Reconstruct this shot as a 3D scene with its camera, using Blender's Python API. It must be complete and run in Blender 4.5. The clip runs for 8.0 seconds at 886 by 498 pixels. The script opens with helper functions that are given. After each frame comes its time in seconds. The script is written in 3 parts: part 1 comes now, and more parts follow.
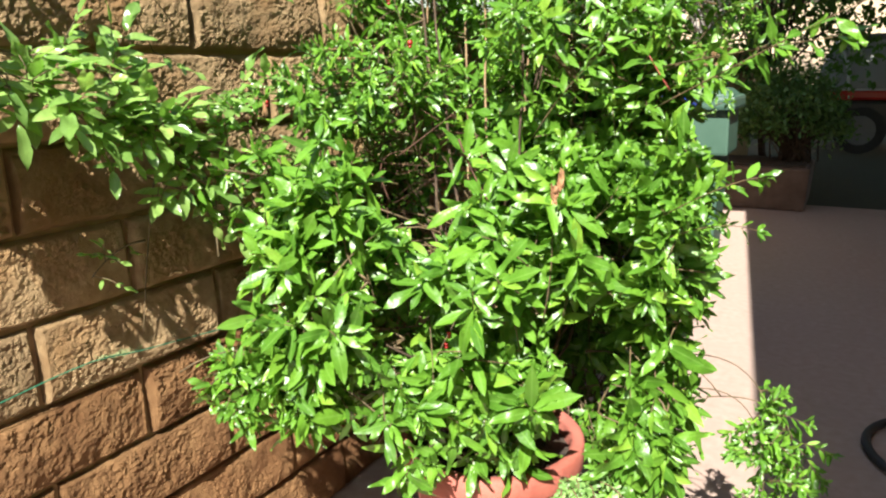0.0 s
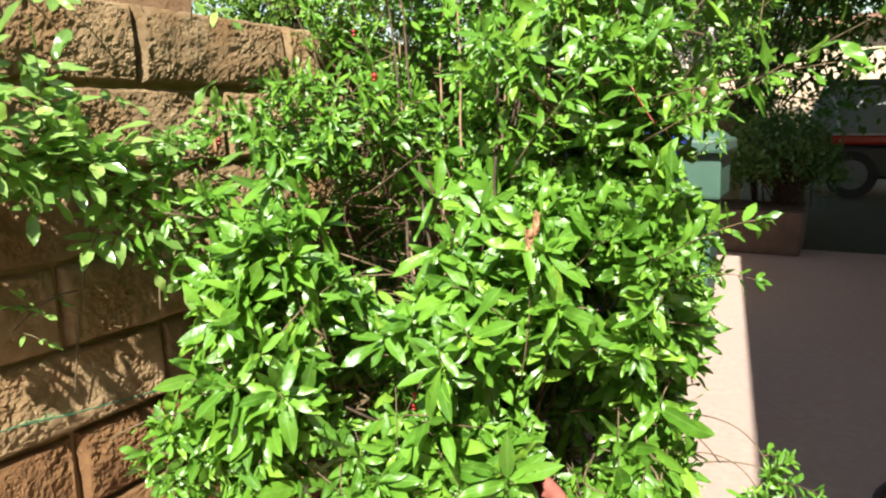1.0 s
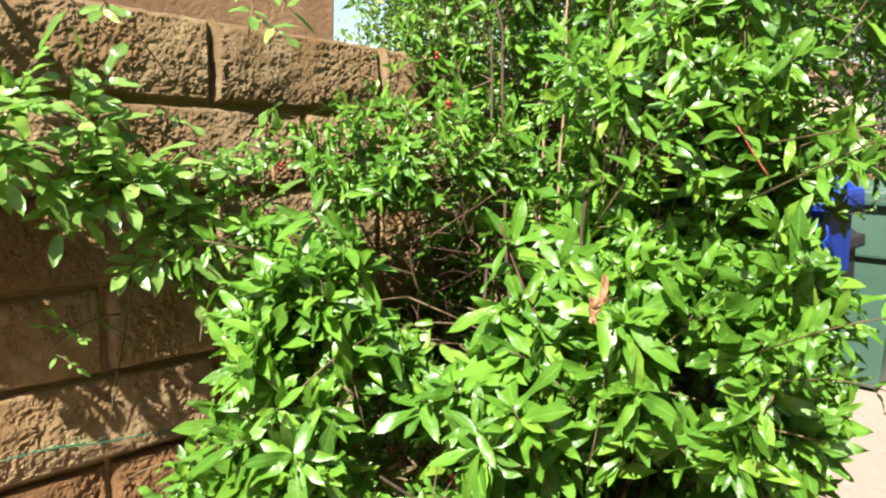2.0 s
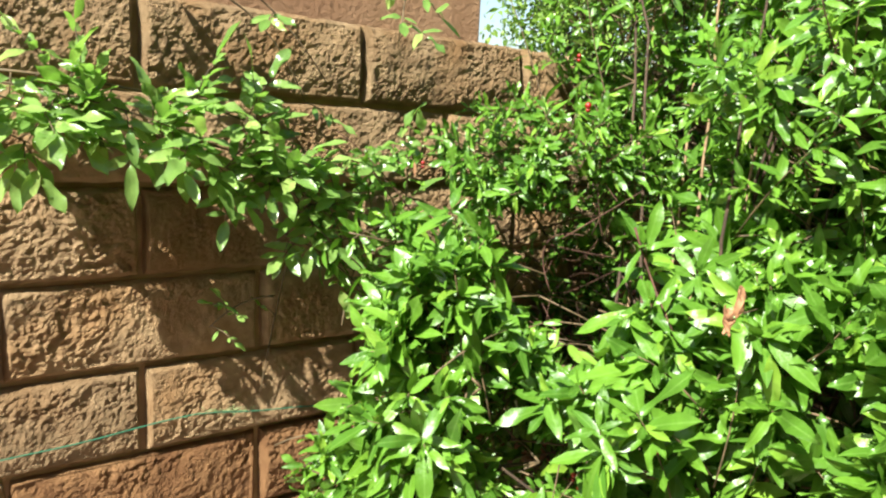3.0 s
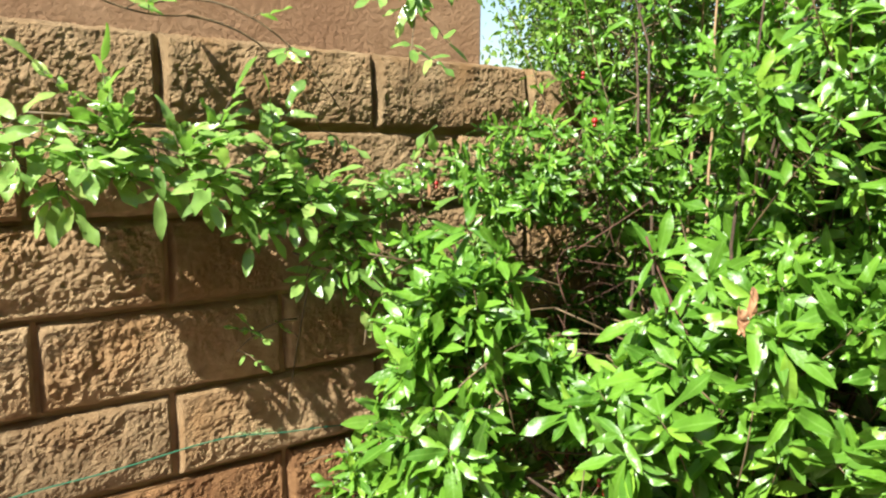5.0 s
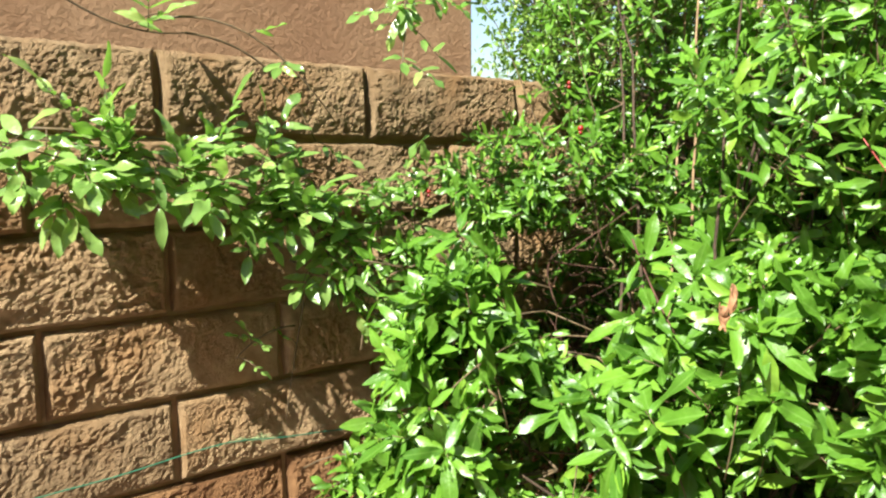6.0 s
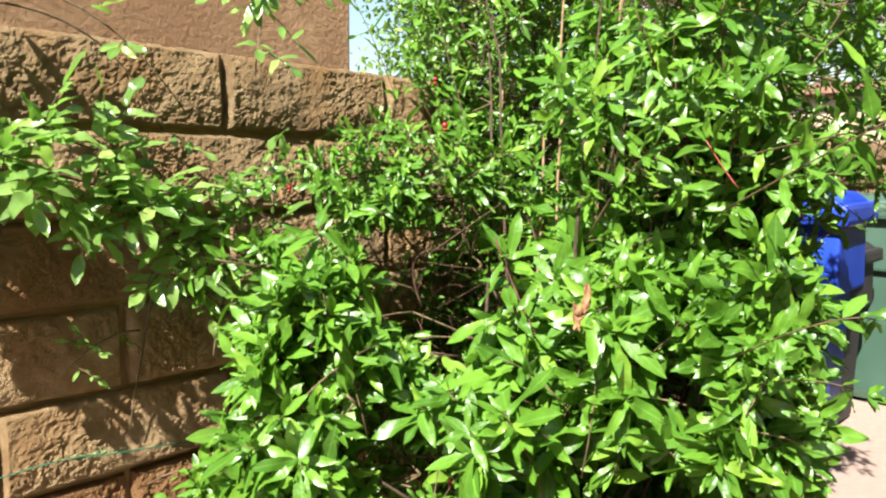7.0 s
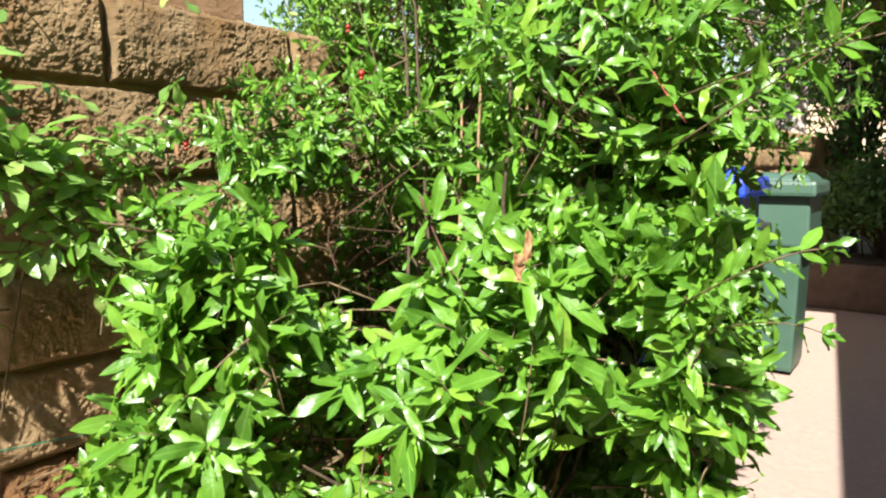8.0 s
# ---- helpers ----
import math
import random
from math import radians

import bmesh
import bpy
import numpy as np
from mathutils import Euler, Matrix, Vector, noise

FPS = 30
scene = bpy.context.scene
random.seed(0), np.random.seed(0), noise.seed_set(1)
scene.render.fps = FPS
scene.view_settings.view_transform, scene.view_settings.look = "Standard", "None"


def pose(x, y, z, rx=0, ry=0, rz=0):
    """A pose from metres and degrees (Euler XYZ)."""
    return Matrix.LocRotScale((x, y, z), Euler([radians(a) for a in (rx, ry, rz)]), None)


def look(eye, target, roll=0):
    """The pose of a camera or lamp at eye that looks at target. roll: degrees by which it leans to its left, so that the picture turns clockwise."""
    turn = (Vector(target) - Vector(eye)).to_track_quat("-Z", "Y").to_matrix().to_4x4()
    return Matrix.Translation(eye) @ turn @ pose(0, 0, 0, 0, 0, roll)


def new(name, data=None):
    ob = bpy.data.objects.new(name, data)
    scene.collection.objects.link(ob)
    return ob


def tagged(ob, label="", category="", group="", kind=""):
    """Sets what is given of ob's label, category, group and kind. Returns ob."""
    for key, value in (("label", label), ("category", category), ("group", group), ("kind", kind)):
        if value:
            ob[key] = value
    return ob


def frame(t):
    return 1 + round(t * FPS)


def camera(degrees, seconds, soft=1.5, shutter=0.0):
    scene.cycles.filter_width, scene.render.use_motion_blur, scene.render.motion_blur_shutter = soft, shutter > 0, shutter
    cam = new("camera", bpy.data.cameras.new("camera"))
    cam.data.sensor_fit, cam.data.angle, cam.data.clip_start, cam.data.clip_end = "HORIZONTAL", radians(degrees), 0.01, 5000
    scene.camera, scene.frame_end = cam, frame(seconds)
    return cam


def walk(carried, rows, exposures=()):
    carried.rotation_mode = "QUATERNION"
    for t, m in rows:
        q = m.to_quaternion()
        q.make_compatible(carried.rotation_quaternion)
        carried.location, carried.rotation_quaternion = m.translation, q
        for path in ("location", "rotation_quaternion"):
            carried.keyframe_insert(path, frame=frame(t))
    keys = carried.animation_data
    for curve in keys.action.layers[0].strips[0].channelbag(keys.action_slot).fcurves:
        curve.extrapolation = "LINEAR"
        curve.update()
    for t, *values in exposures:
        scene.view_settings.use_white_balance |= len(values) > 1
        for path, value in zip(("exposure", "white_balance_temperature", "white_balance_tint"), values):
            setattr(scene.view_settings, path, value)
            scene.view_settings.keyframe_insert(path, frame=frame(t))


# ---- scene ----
cam = camera(63.7, 8.0, soft=2.15)
PATH = [
    (0, (-0.008, 0.754, 1.172), (-0.975, 2.437, 0.69), -1.0),
    (0.5, (-0.009, 0.748, 1.174), (-1.004, 2.438, 0.78), -0.6),
    (1, (-0.027, 0.89, 1.15), (-0.994, 2.604, 0.79), -1.0),
    (1.2, (-0.043, 0.965, 1.139), (-1.029, 2.677, 0.828), 0.6),
    (2.3, (0.011, 1.142, 1.17), (-1.431, 2.498, 0.883), 1.5),
    (2.5, (0.015, 1.146, 1.173), (-1.481, 2.442, 0.886), 1.8),
    (3, (0.02, 1.106, 1.171), (-1.557, 2.295, 0.855), 2.8),
    (3.5, (0.026, 1.088, 1.18), (-1.596, 2.213, 0.853), 2.3),
    (4, (0.02, 1.074, 1.179), (-1.596, 2.204, 0.847), 1.4),
    (4.5, (0.02, 1.063, 1.187), (-1.582, 2.216, 0.869), 0.9),
    (4.7, (0.026, 1.077, 1.18), (-1.571, 2.244, 0.885), 0.6),
    (5.8, (0.066, 1.05, 1.164), (-1.538, 2.227, 0.956), -0.5),
    (6, (0.072, 1.054, 1.163), (-1.522, 2.242, 0.938), -0.7),
    (6.5, (0.085, 1.08, 1.148), (-1.471, 2.312, 0.91), -0.2),
    (7, (0.068, 1.113, 1.155), (-1.317, 2.539, 0.932), 0.6),
    (7.5, (0.055, 1.118, 1.152), (-1.21, 2.652, 0.94), 0.4),
    (8, (-0.017, 1.153, 1.088), (-1.185, 2.759, 0.853), 0.2),
]
walk(cam, [(t, look(eye, target, roll)) for t, eye, target, roll in PATH])

# ---- world, sun, exposure ----
TO_SUN = Vector((0.35, -1.0, 1.10)).normalized()
world = bpy.data.worlds.new("world")
scene.world = world
world.use_nodes = True
wn = world.node_tree
sky = wn.nodes.new("ShaderNodeTexSky")
sky.sky_type = "NISHITA"
sky.sun_disc = False
sky.air_density, sky.dust_density, sky.ozone_density = 1.5, 1.4, 1.9
sky.sun_elevation = math.asin(TO_SUN.z)
sky.sun_rotation = math.atan2(TO_SUN.x, TO_SUN.y)
wn.nodes["Background"].inputs["Strength"].default_value = 0.064
wn.links.new(sky.outputs["Color"], wn.nodes["Background"].inputs["Color"])
sun = new("sun", bpy.data.lights.new("sun", "SUN"))
sun.data.energy, sun.data.angle, sun.data.color = 4.6, radians(0.5), (1.0, 0.955, 0.875)
sun.matrix_world = look(TO_SUN * 30, (0, 0, 0))
scene.view_settings.exposure = 1.73


# ---- materials ----
def nodes_of(name):
    m = bpy.data.materials.new(name)
    m.use_nodes = True
    t = m.node_tree
    return m, t, t.nodes["Principled BSDF"]


def material(name, low, high, scale=8.0, rough=0.8, bump=0.0, bump_scale=60.0, metallic=0.0, detail=6.0, pits=0.0, stain=None, per_object=0.0, specular=0.5):
    """A surface with colour variation at two scales and fine relief."""
    m, t, p = nodes_of(name)
    L = t.links.new
    co = t.nodes.new("ShaderNodeTexCoord").outputs["Object"]
    geo = t.nodes.new("ShaderNodeNewGeometry").outputs["Position"]
    a = t.nodes.new("ShaderNodeTexNoise")
    a.inputs["Scale"].default_value, a.inputs["Detail"].default_value = scale, detail
    L(geo, a.inputs["Vector"])
    ramp = t.nodes.new("ShaderNodeValToRGB")
    ramp.color_ramp.elements[0].position, ramp.color_ramp.elements[1].position = 0.3, 0.7
    ramp.color_ramp.elements[0].color, ramp.color_ramp.elements[1].color = (*low, 1), (*high, 1)
    L(a.outputs["Fac"], ramp.inputs["Fac"])
    colour = ramp.outputs["Color"]
    if stain:
        b = t.nodes.new("ShaderNodeTexNoise")
        b.inputs["Scale"].default_value, b.inputs["Detail"].default_value = scale * 0.17, 4.0
        L(geo, b.inputs["Vector"])
        sr = t.nodes.new("ShaderNodeMapRange")
        sr.inputs["From Min"].default_value, sr.inputs["From Max"].default_value = 0.45, 0.75
        L(b.outputs["Fac"], sr.inputs["Value"])
        mix = t.nodes.new("ShaderNodeMix")
        mix.data_type = "RGBA"
        L(sr.outputs["Result"], mix.inputs["Factor"])
        L(colour, mix.inputs["A"])
        mix.inputs["B"].default_value = (*stain, 1)
        colour = mix.outputs["Result"]
    if per_object:
        info = t.nodes.new("ShaderNodeObjectInfo")
        vr = t.nodes.new("ShaderNodeMapRange")
        vr.inputs["To Min"].default_value, vr.inputs["To Max"].default_value = 1 - per_object, 1 + per_object
        L(info.outputs["Random"], vr.inputs["Value"])
        hsv = t.nodes.new("ShaderNodeHueSaturation")
        L(vr.outputs["Result"], hsv.inputs["Value"])
        L(colour, hsv.inputs["Color"])
        colour = hsv.outputs["Color"]
    L(colour, p.inputs["Base Color"])
    p.inputs["Roughness"].default_value, p.inputs["Metallic"].default_value = rough, metallic
    p.inputs["Specular IOR Level"].default_value = specular
    if bump:
        c = t.nodes.new("ShaderNodeTexNoise")
        c.inputs["Scale"].default_value, c.inputs["Detail"].default_value, c.inputs["Roughness"].default_value = bump_scale, 8.0, 0.72
        L(geo, c.inputs["Vector"])
        bn = t.nodes.new("ShaderNodeBump")
        bn.inputs["Strength"].default_value, bn.inputs["Distance"].default_value = 1.0, bump
        height = c.outputs["Fac"]
        if pits:
            vo = t.nodes.new("ShaderNodeTexVoronoi")
            vo.inputs["Scale"].default_value = pits
            L(geo, vo.inputs["Vector"])
            mad = t.nodes.new("ShaderNodeMath")
            mad.operation = "MULTIPLY_ADD"
            L(vo.outputs["Distance"], mad.inputs[0])
            mad.inputs[1].default_value = -0.45
            L(height, mad.inputs[2])
            height = mad.outputs[0]
        L(height, bn.inputs["Height"])
        L(bn.outputs["Normal"], p.inputs["Normal"])
    return m


def leaf_material(name, dark, mid, young, gloss=0.3, through_light=0.3):
    """Glossy leaf: each leaf its own green, a pale midrib, faint side veins, light passing through."""
    m, t, p = nodes_of(name)
    L = t.links.new
    isl = t.nodes.new("ShaderNodeNewGeometry").outputs["Random Per Island"]
    obj = t.nodes.new("ShaderNodeObjectInfo").outputs["Random"]
    add = t.nodes.new("ShaderNodeMath")
    add.operation = "ADD"
    L(isl, add.inputs[0]), L(obj, add.inputs[1])
    fr = t.nodes.new("ShaderNodeMath")
    fr.operation = "FRACT"
    L(add.outputs[0], fr.inputs[0])
    ramp = t.nodes.new("ShaderNodeValToRGB")
    e = ramp.color_ramp.elements
    e[0].position, e[0].color = 0.0, (*dark, 1)
    e[1].position, e[1].color = 0.86, (*mid, 1)
    x = e.new(1.0)
    x.color = (*young, 1)
    L(fr.outputs[0], ramp.inputs["Fac"])
    uv = t.nodes.new("ShaderNodeSeparateXYZ")
    L(t.nodes.new("ShaderNodeTexCoord").outputs["UV"], uv.inputs[0])
    off = t.nodes.new("ShaderNodeMath")
    off.operation = "SUBTRACT"
    L(uv.outputs["Y"], off.inputs[0])
    off.inputs[1].default_value = 0.5
    ab = t.nodes.new("ShaderNodeMath")
    ab.operation = "ABSOLUTE"
    L(off.outputs[0], ab.inputs[0])
    rib = t.nodes.new("ShaderNodeMapRange")
    rib.inputs["From Min"].default_value, rib.inputs["From Max"].default_value = 0.02, 0.07
    rib.inputs["To Min"].default_value, rib.inputs["To Max"].default_value = 0.3, 0.0
    L(ab.outputs[0], rib.inputs["Value"])
    mix = t.nodes.new("ShaderNodeMix")
    mix.data_type = "RGBA"
    L(rib.outputs["Result"], mix.inputs["Factor"])
    L(ramp.outputs["Color"], mix.inputs["A"])
    mix.inputs["B"].default_value = (0.20, 0.38, 0.08, 1)
    blot = t.nodes.new("ShaderNodeTexNoise")
    blot.inputs["Scale"].default_value, blot.inputs["Detail"].default_value = 45.0, 3.0
    L(t.nodes.new("ShaderNodeNewGeometry").outputs["Position"], blot.inputs["Vector"])
    bm_ = t.nodes.new("ShaderNodeMapRange")
    bm_.inputs["To Min"].default_value, bm_.inputs["To Max"].default_value = 0.7, 1.3
    L(blot.outputs["Fac"], bm_.inputs["Value"])
    hsv = t.nodes.new("ShaderNodeHueSaturation")
    L(bm_.outputs["Result"], hsv.inputs["Value"])
    L(mix.outputs["Result"], hsv.inputs["Color"])
    L(hsv.outputs["Color"], p.inputs["Base Color"])
    p.inputs["Roughness"].default_value = gloss
    p.inputs["Specular IOR Level"].default_value = 0.5
    # blistered blade, so that the gloss breaks up
    wavy = t.nodes.new("ShaderNodeTexNoise")
    wavy.inputs["Scale"].default_value, wavy.inputs["Detail"].default_value = 95.0, 2.0
    L(t.nodes.new("ShaderNodeNewGeometry").outputs["Position"], wavy.inputs["Vector"])
    bump = t.nodes.new("ShaderNodeBump")
    bump.inputs["Strength"].default_value, bump.inputs["Distance"].default_value = 0.6, 0.002
    L(wavy.outputs["Fac"], bump.inputs["Height"])
    L(bump.outputs["Normal"], p.inputs["Normal"])
    tr = t.nodes.new("ShaderNodeBsdfTranslucent")
    tw = t.nodes.new("ShaderNodeMix")
    tw.data_type = "RGBA"
    tw.inputs["Factor"].default_value = 0.5
    L(hsv.outputs["Color"], tw.inputs["A"])
    tw.inputs["B"].default_value = (0.24, 0.56, 0.03, 1)
    L(tw.outputs["Result"], tr.inputs["Color"])
    ms = t.nodes.new("ShaderNodeMixShader")
    ms.inputs["Fac"].default_value = through_light
    L(p.outputs[0], ms.inputs[1]), L(tr.outputs[0], ms.inputs[2])
    L(ms.outputs[0], t.nodes["Material Output"].inputs["Surface"])
    return m


M_BLOCK = material("split_block", (0.33, 0.220, 0.112), (0.58, 0.412, 0.225), 34, 0.92, 0.016, 380, stain=(0.36, 0.195, 0.075), per_object=0.16, specular=0.25)
# low blocks: reddish soiling, with shrub shade worked into the darker colour
M_BLOCK_DIRTY_SHADED = material("soiled_shaded_split_block", (0.18, 0.092, 0.038), (0.36, 0.205, 0.090), 22, 0.9, 0.014, 260, stain=(0.15, 0.065, 0.024), per_object=0.16, specular=0.25)
M_MORTAR = material("mortar", (0.27, 0.175, 0.085), (0.40, 0.275, 0.145), 25, 0.95, 0.003, 220, specular=0.2)
M_CONCRETE = material("pink_concrete", (0.31, 0.226, 0.187), (0.37, 0.28, 0.235), 30.0, 0.85, 0.002, 260, stain=(0.33, 0.245, 0.205), specular=0.3)
M_SOIL = material("soil", (0.035, 0.025, 0.018), (0.09, 0.06, 0.04), 40, 0.95, 0.01, 90)
# near-black tone carries the shade that lies over the lawn
M_GRASS_SHADED = material("lawn", (0.012, 0.018, 0.007), (0.03, 0.04, 0.015), 20, 0.95, 0.02, 120)
M_STUCCO = material("brown_stucco", (0.46, 0.27, 0.135), (0.60, 0.37, 0.20), 9, 0.9, 0.09, 42, stain=(0.46, 0.26, 0.135), specular=0.2)
M_BEIGE = material("beige_stucco", (0.50, 0.37, 0.25), (0.58, 0.45, 0.31), 1.5, 0.9, 0.01, 40)
M_ROOF = material("roof_tile", (0.20, 0.10, 0.07), (0.32, 0.17, 0.11), 6, 0.85, 0.01, 30)
M_TERRACOTTA = material("terracotta", (0.24, 0.055, 0.035), (0.42, 0.125, 0.082), 16, 0.75, 0.002, 150, stain=(0.36, 0.13, 0.10))
M_BARK = material("bark", (0.035, 0.022, 0.014), (0.10, 0.065, 0.038), 60, 0.9, 0.003, 180)
M_TWIG = material("green_twig", (0.05, 0.038, 0.017), (0.17, 0.115, 0.055), 80, 0.7)
M_DRYTWIG = material("dry_twig", (0.05, 0.022, 0.014), (0.14, 0.062, 0.038), 80, 0.8)
M_CANE = material("tan_cane", (0.16, 0.10, 0.05), (0.34, 0.23, 0.12), 70, 0.75, 0.001, 160)
M_REDTWIG = material("red_shoot", (0.32, 0.06, 0.05), (0.45, 0.12, 0.09), 80, 0.5)
M_GREENBIN = material("green_plastic", (0.036, 0.082, 0.056), (0.052, 0.105, 0.075), 5, 0.42, 0.0006, 300)
M_BLUEBIN = material("blue_plastic", (0.01, 0.04, 0.36), (0.02, 0.07, 0.48), 5, 0.38, 0.0006, 300)
M_GREYBIN = material("grey_plastic", (0.018, 0.017, 0.017), (0.03, 0.028, 0.028), 5, 0.62, 0.0006, 300)
M_RUBBER = material("black_rubber", (0.012, 0.012, 0.012), (0.022, 0.022, 0.022), 20, 0.6)
M_PALEBARK = material("pale_bark", (0.30, 0.27, 0.24), (0.58, 0.54, 0.50), 12, 0.9, 0.01, 40)
M_PLANTER = material("planter_stone", (0.09, 0.06, 0.045), (0.15, 0.10, 0.075), 9, 0.9, 0.01, 40)
M_RED = material("red_paint", (0.42, 0.02, 0.015), (0.50, 0.03, 0.02), 3, 0.3)
# car body below the red shoulder: its shade painted in as near black
M_RED_SHADED = material("shaded_red_paint", (0.012, 0.012, 0.014), (0.02, 0.02, 0.022), 3, 0.35)
M_GREYPAINT = material("grey_paint", (0.10, 0.11, 0.12), (0.14, 0.15, 0.16), 3, 0.3)
M_TRIM = material("pale_trim", (0.45, 0.47, 0.50), (0.60, 0.62, 0.65), 3, 0.3)
M_STRING = material("green_twine", (0.01, 0.11, 0.06), (0.02, 0.17, 0.09), 200, 0.6)
M_FIBRE = material("pale_fibre", (0.20, 0.30, 0.12), (0.36, 0.46, 0.22), 200, 0.8)
M_BERRY = material("red_berry", (0.20, 0.008, 0.007), (0.32, 0.018, 0.012), 200, 0.35)
M_DEAD = material("dry_leaf", (0.20, 0.10, 0.045), (0.35, 0.19, 0.09), 60, 0.8)
M_LEAF = leaf_material("shrub_leaf", (0.055, 0.145, 0.015), (0.118, 0.262, 0.025), (0.19, 0.34, 0.036), 0.36, 0.25)
M_VINE = leaf_material("vine_leaf", (0.115, 0.220, 0.048), (0.260, 0.415, 0.105), (0.38, 0.50, 0.14), 0.25, 0.42)
M_FINE = leaf_material("succulent_leaf", (0.10, 0.20, 0.05), (0.19, 0.33, 0.09), (0.30, 0.42, 0.14), 0.45, 0.25)
M_TREE = leaf_material("tree_leaf", (0.025, 0.07, 0.012), (0.06, 0.15, 0.02), (0.14, 0.25, 0.04), 0.5, 0.25)
M_PALELEAF = leaf_material("pale_tree_leaf", (0.09, 0.17, 0.025), (0.20, 0.32, 0.05), (0.34, 0.44, 0.10), 0.5, 0.3)
M_DARKLEAF = leaf_material("planter_leaf", (0.035, 0.085, 0.022), (0.08, 0.17, 0.036), (0.14, 0.24, 0.06), 0.5, 0.15)
M_GLASS, gt, gp = nodes_of("car_glass")
# pale grey base stands in for what the windows mirror
gp.inputs["Base Color"].default_value = (0.32, 0.33, 0.33, 1)
gp.inputs["Roughness"].default_value = 0.12
gp.inputs["Specular IOR Level"].default_value = 0.8


# ---- mesh helpers ----
def mesh_ob(name, verts, faces, mat, parent=None, label="", smooth=False):
    me = bpy.data.meshes.new(name)
    me.from_pydata([tuple(v) for v in verts], [], [tuple(f) for f in faces])
    me.materials.append(mat)
    if smooth:
        me.polygons.foreach_set("use_smooth", [True] * len(me.polygons))
    me.update()
    ob = new(name, me)
    ob.parent = parent
    return tagged(ob, label=label)


def part(name, bm, mat, parent, label="", smooth=False):
    bmesh.ops.recalc_face_normals(bm, faces=bm.faces)
    me = bpy.data.meshes.new(name)
    bm.to_mesh(me)
    bm.free()
    me.materials.append(mat)
    if smooth:
        me.polygons.foreach_set("use_smooth", [True] * len(me.polygons))
    ob = new(name, me)
    ob.parent = parent
    return tagged(ob, label=label)


def thing(name, label, category, at=(0, 0, 0), kind="", group=""):
    ob = new(name)
    ob.location = at
    ob.empty_display_size = 0.1
    return tagged(ob, label, category, group, kind)


def box(bm, x0, x1, y0, y1, z0, z1, bevel=0.0, top=(1, 1)):
    """A box in bm, its top scaled by top, its edges bevelled."""
    cx, cy, hx, hy = (x0 + x1) / 2, (y0 + y1) / 2, (x1 - x0) / 2, (y1 - y0) / 2
    vs = [bm.verts.new((cx + sx * hx * (top[0] if z == z1 else 1), cy + sy * hy * (top[1] if z == z1 else 1), z)) for z in (z0, z1) for sx, sy in ((-1, -1), (1, -1), (1, 1), (-1, 1))]
    fs = [bm.faces.new([vs[i] for i in f]) for f in ((3, 2, 1, 0), (4, 5, 6, 7), (0, 1, 5, 4), (1, 2, 6, 5), (2, 3, 7, 6), (3, 0, 4, 7))]
    if bevel:
        edges = list({e for f in fs for e in f.edges})
        bmesh.ops.bevel(bm, geom=edges, offset=bevel, segments=2, affect="EDGES", profile=0.6)
    return bm


def lathe(bm, profile, steps=32, at=(0, 0, 0)):
    rings = [[bm.verts.new((at[0] + r * math.cos(2 * math.pi * k / steps), at[1] + r * math.sin(2 * math.pi * k / steps), at[2] + z)) for k in range(steps)] for r, z in profile]
    for a, b in zip(rings, rings[1:]):
        for k in range(steps):
            bm.faces.new((a[k], a[(k + 1) % steps], b[(k + 1) % steps], b[k]))
    return bm, rings


class Tubes:
    """Gathers tapered tubes into one mesh."""

    def __init__(self, sides=5):
        self.v, self.f, self.sides = [], [], sides

    def add(self, pts, r0, r1):
        n, k = len(pts), self.sides
        base = len(self.v)
        for i, p in enumerate(pts):
            p = Vector(p)
            d = (Vector(pts[min(i + 1, n - 1)]) - Vector(pts[max(i - 1, 0)])).normalized()
            s = d.cross(Vector((0.31, 0.2, 0.93))).normalized()
            u = s.cross(d)
            r = r0 + (r1 - r0) * i / (n - 1)
            for a in range(k):
                q = p + (s * math.cos(2 * math.pi * a / k) + u * math.sin(2 * math.pi * a / k)) * r
                self.v.append((q.x, q.y, q.z))
        for i in range(n - 1):
            for a in range(k):
                b = (a + 1) % k
                self.f.append((base + i * k + a, base + i * k + b, base + (i + 1) * k + b, base + (i + 1) * k + a))
        self.f.append(tuple(base + a for a in range(k))[::-1])
        self.f.append(tuple(base + (n - 1) * k + a for a in range(k)))

    def make(self, name, mat, parent=None, label=""):
        return mesh_ob(name, self.v, self.f, mat, parent, label, smooth=True)


def bend(p0, p1, p2, n=8):
    """Points on a curve from p0 to p2, pulled towards p1."""
    p0, p1, p2 = Vector(p0), Vector(p1), Vector(p2)
    return [p0 * (1 - t) ** 2 + p1 * 2 * t * (1 - t) + p2 * t * t for t in (i / (n - 1) for i in range(n))]


# a leaf: stations along it, and half widths there, with a faintly toothed rim
STATION = np.array([0.06, 0.15, 0.27, 0.39, 0.51, 0.63, 0.75, 0.86, 0.95])
HALF = np.array([0.12, 0.30, 0.39, 0.48, 0.46, 0.48, 0.36, 0.245, 0.085])
ROWS_ = len(STATION)
LEAF_N = 3 * ROWS_ + 2
TRIS = [(0, 2, 1), (0, 3, 2)]
for q in range(ROWS_ - 1):
    b_ = 1 + 3 * q
    TRIS += [(b_, b_ + 1, b_ + 4), (b_, b_ + 4, b_ + 3), (b_ + 1, b_ + 2, b_ + 5), (b_ + 1, b_ + 5, b_ + 4)]
TRIS += [(LEAF_N - 4, LEAF_N - 3, LEAF_N - 1), (LEAF_N - 3, LEAF_N - 2, LEAF_N - 1)]
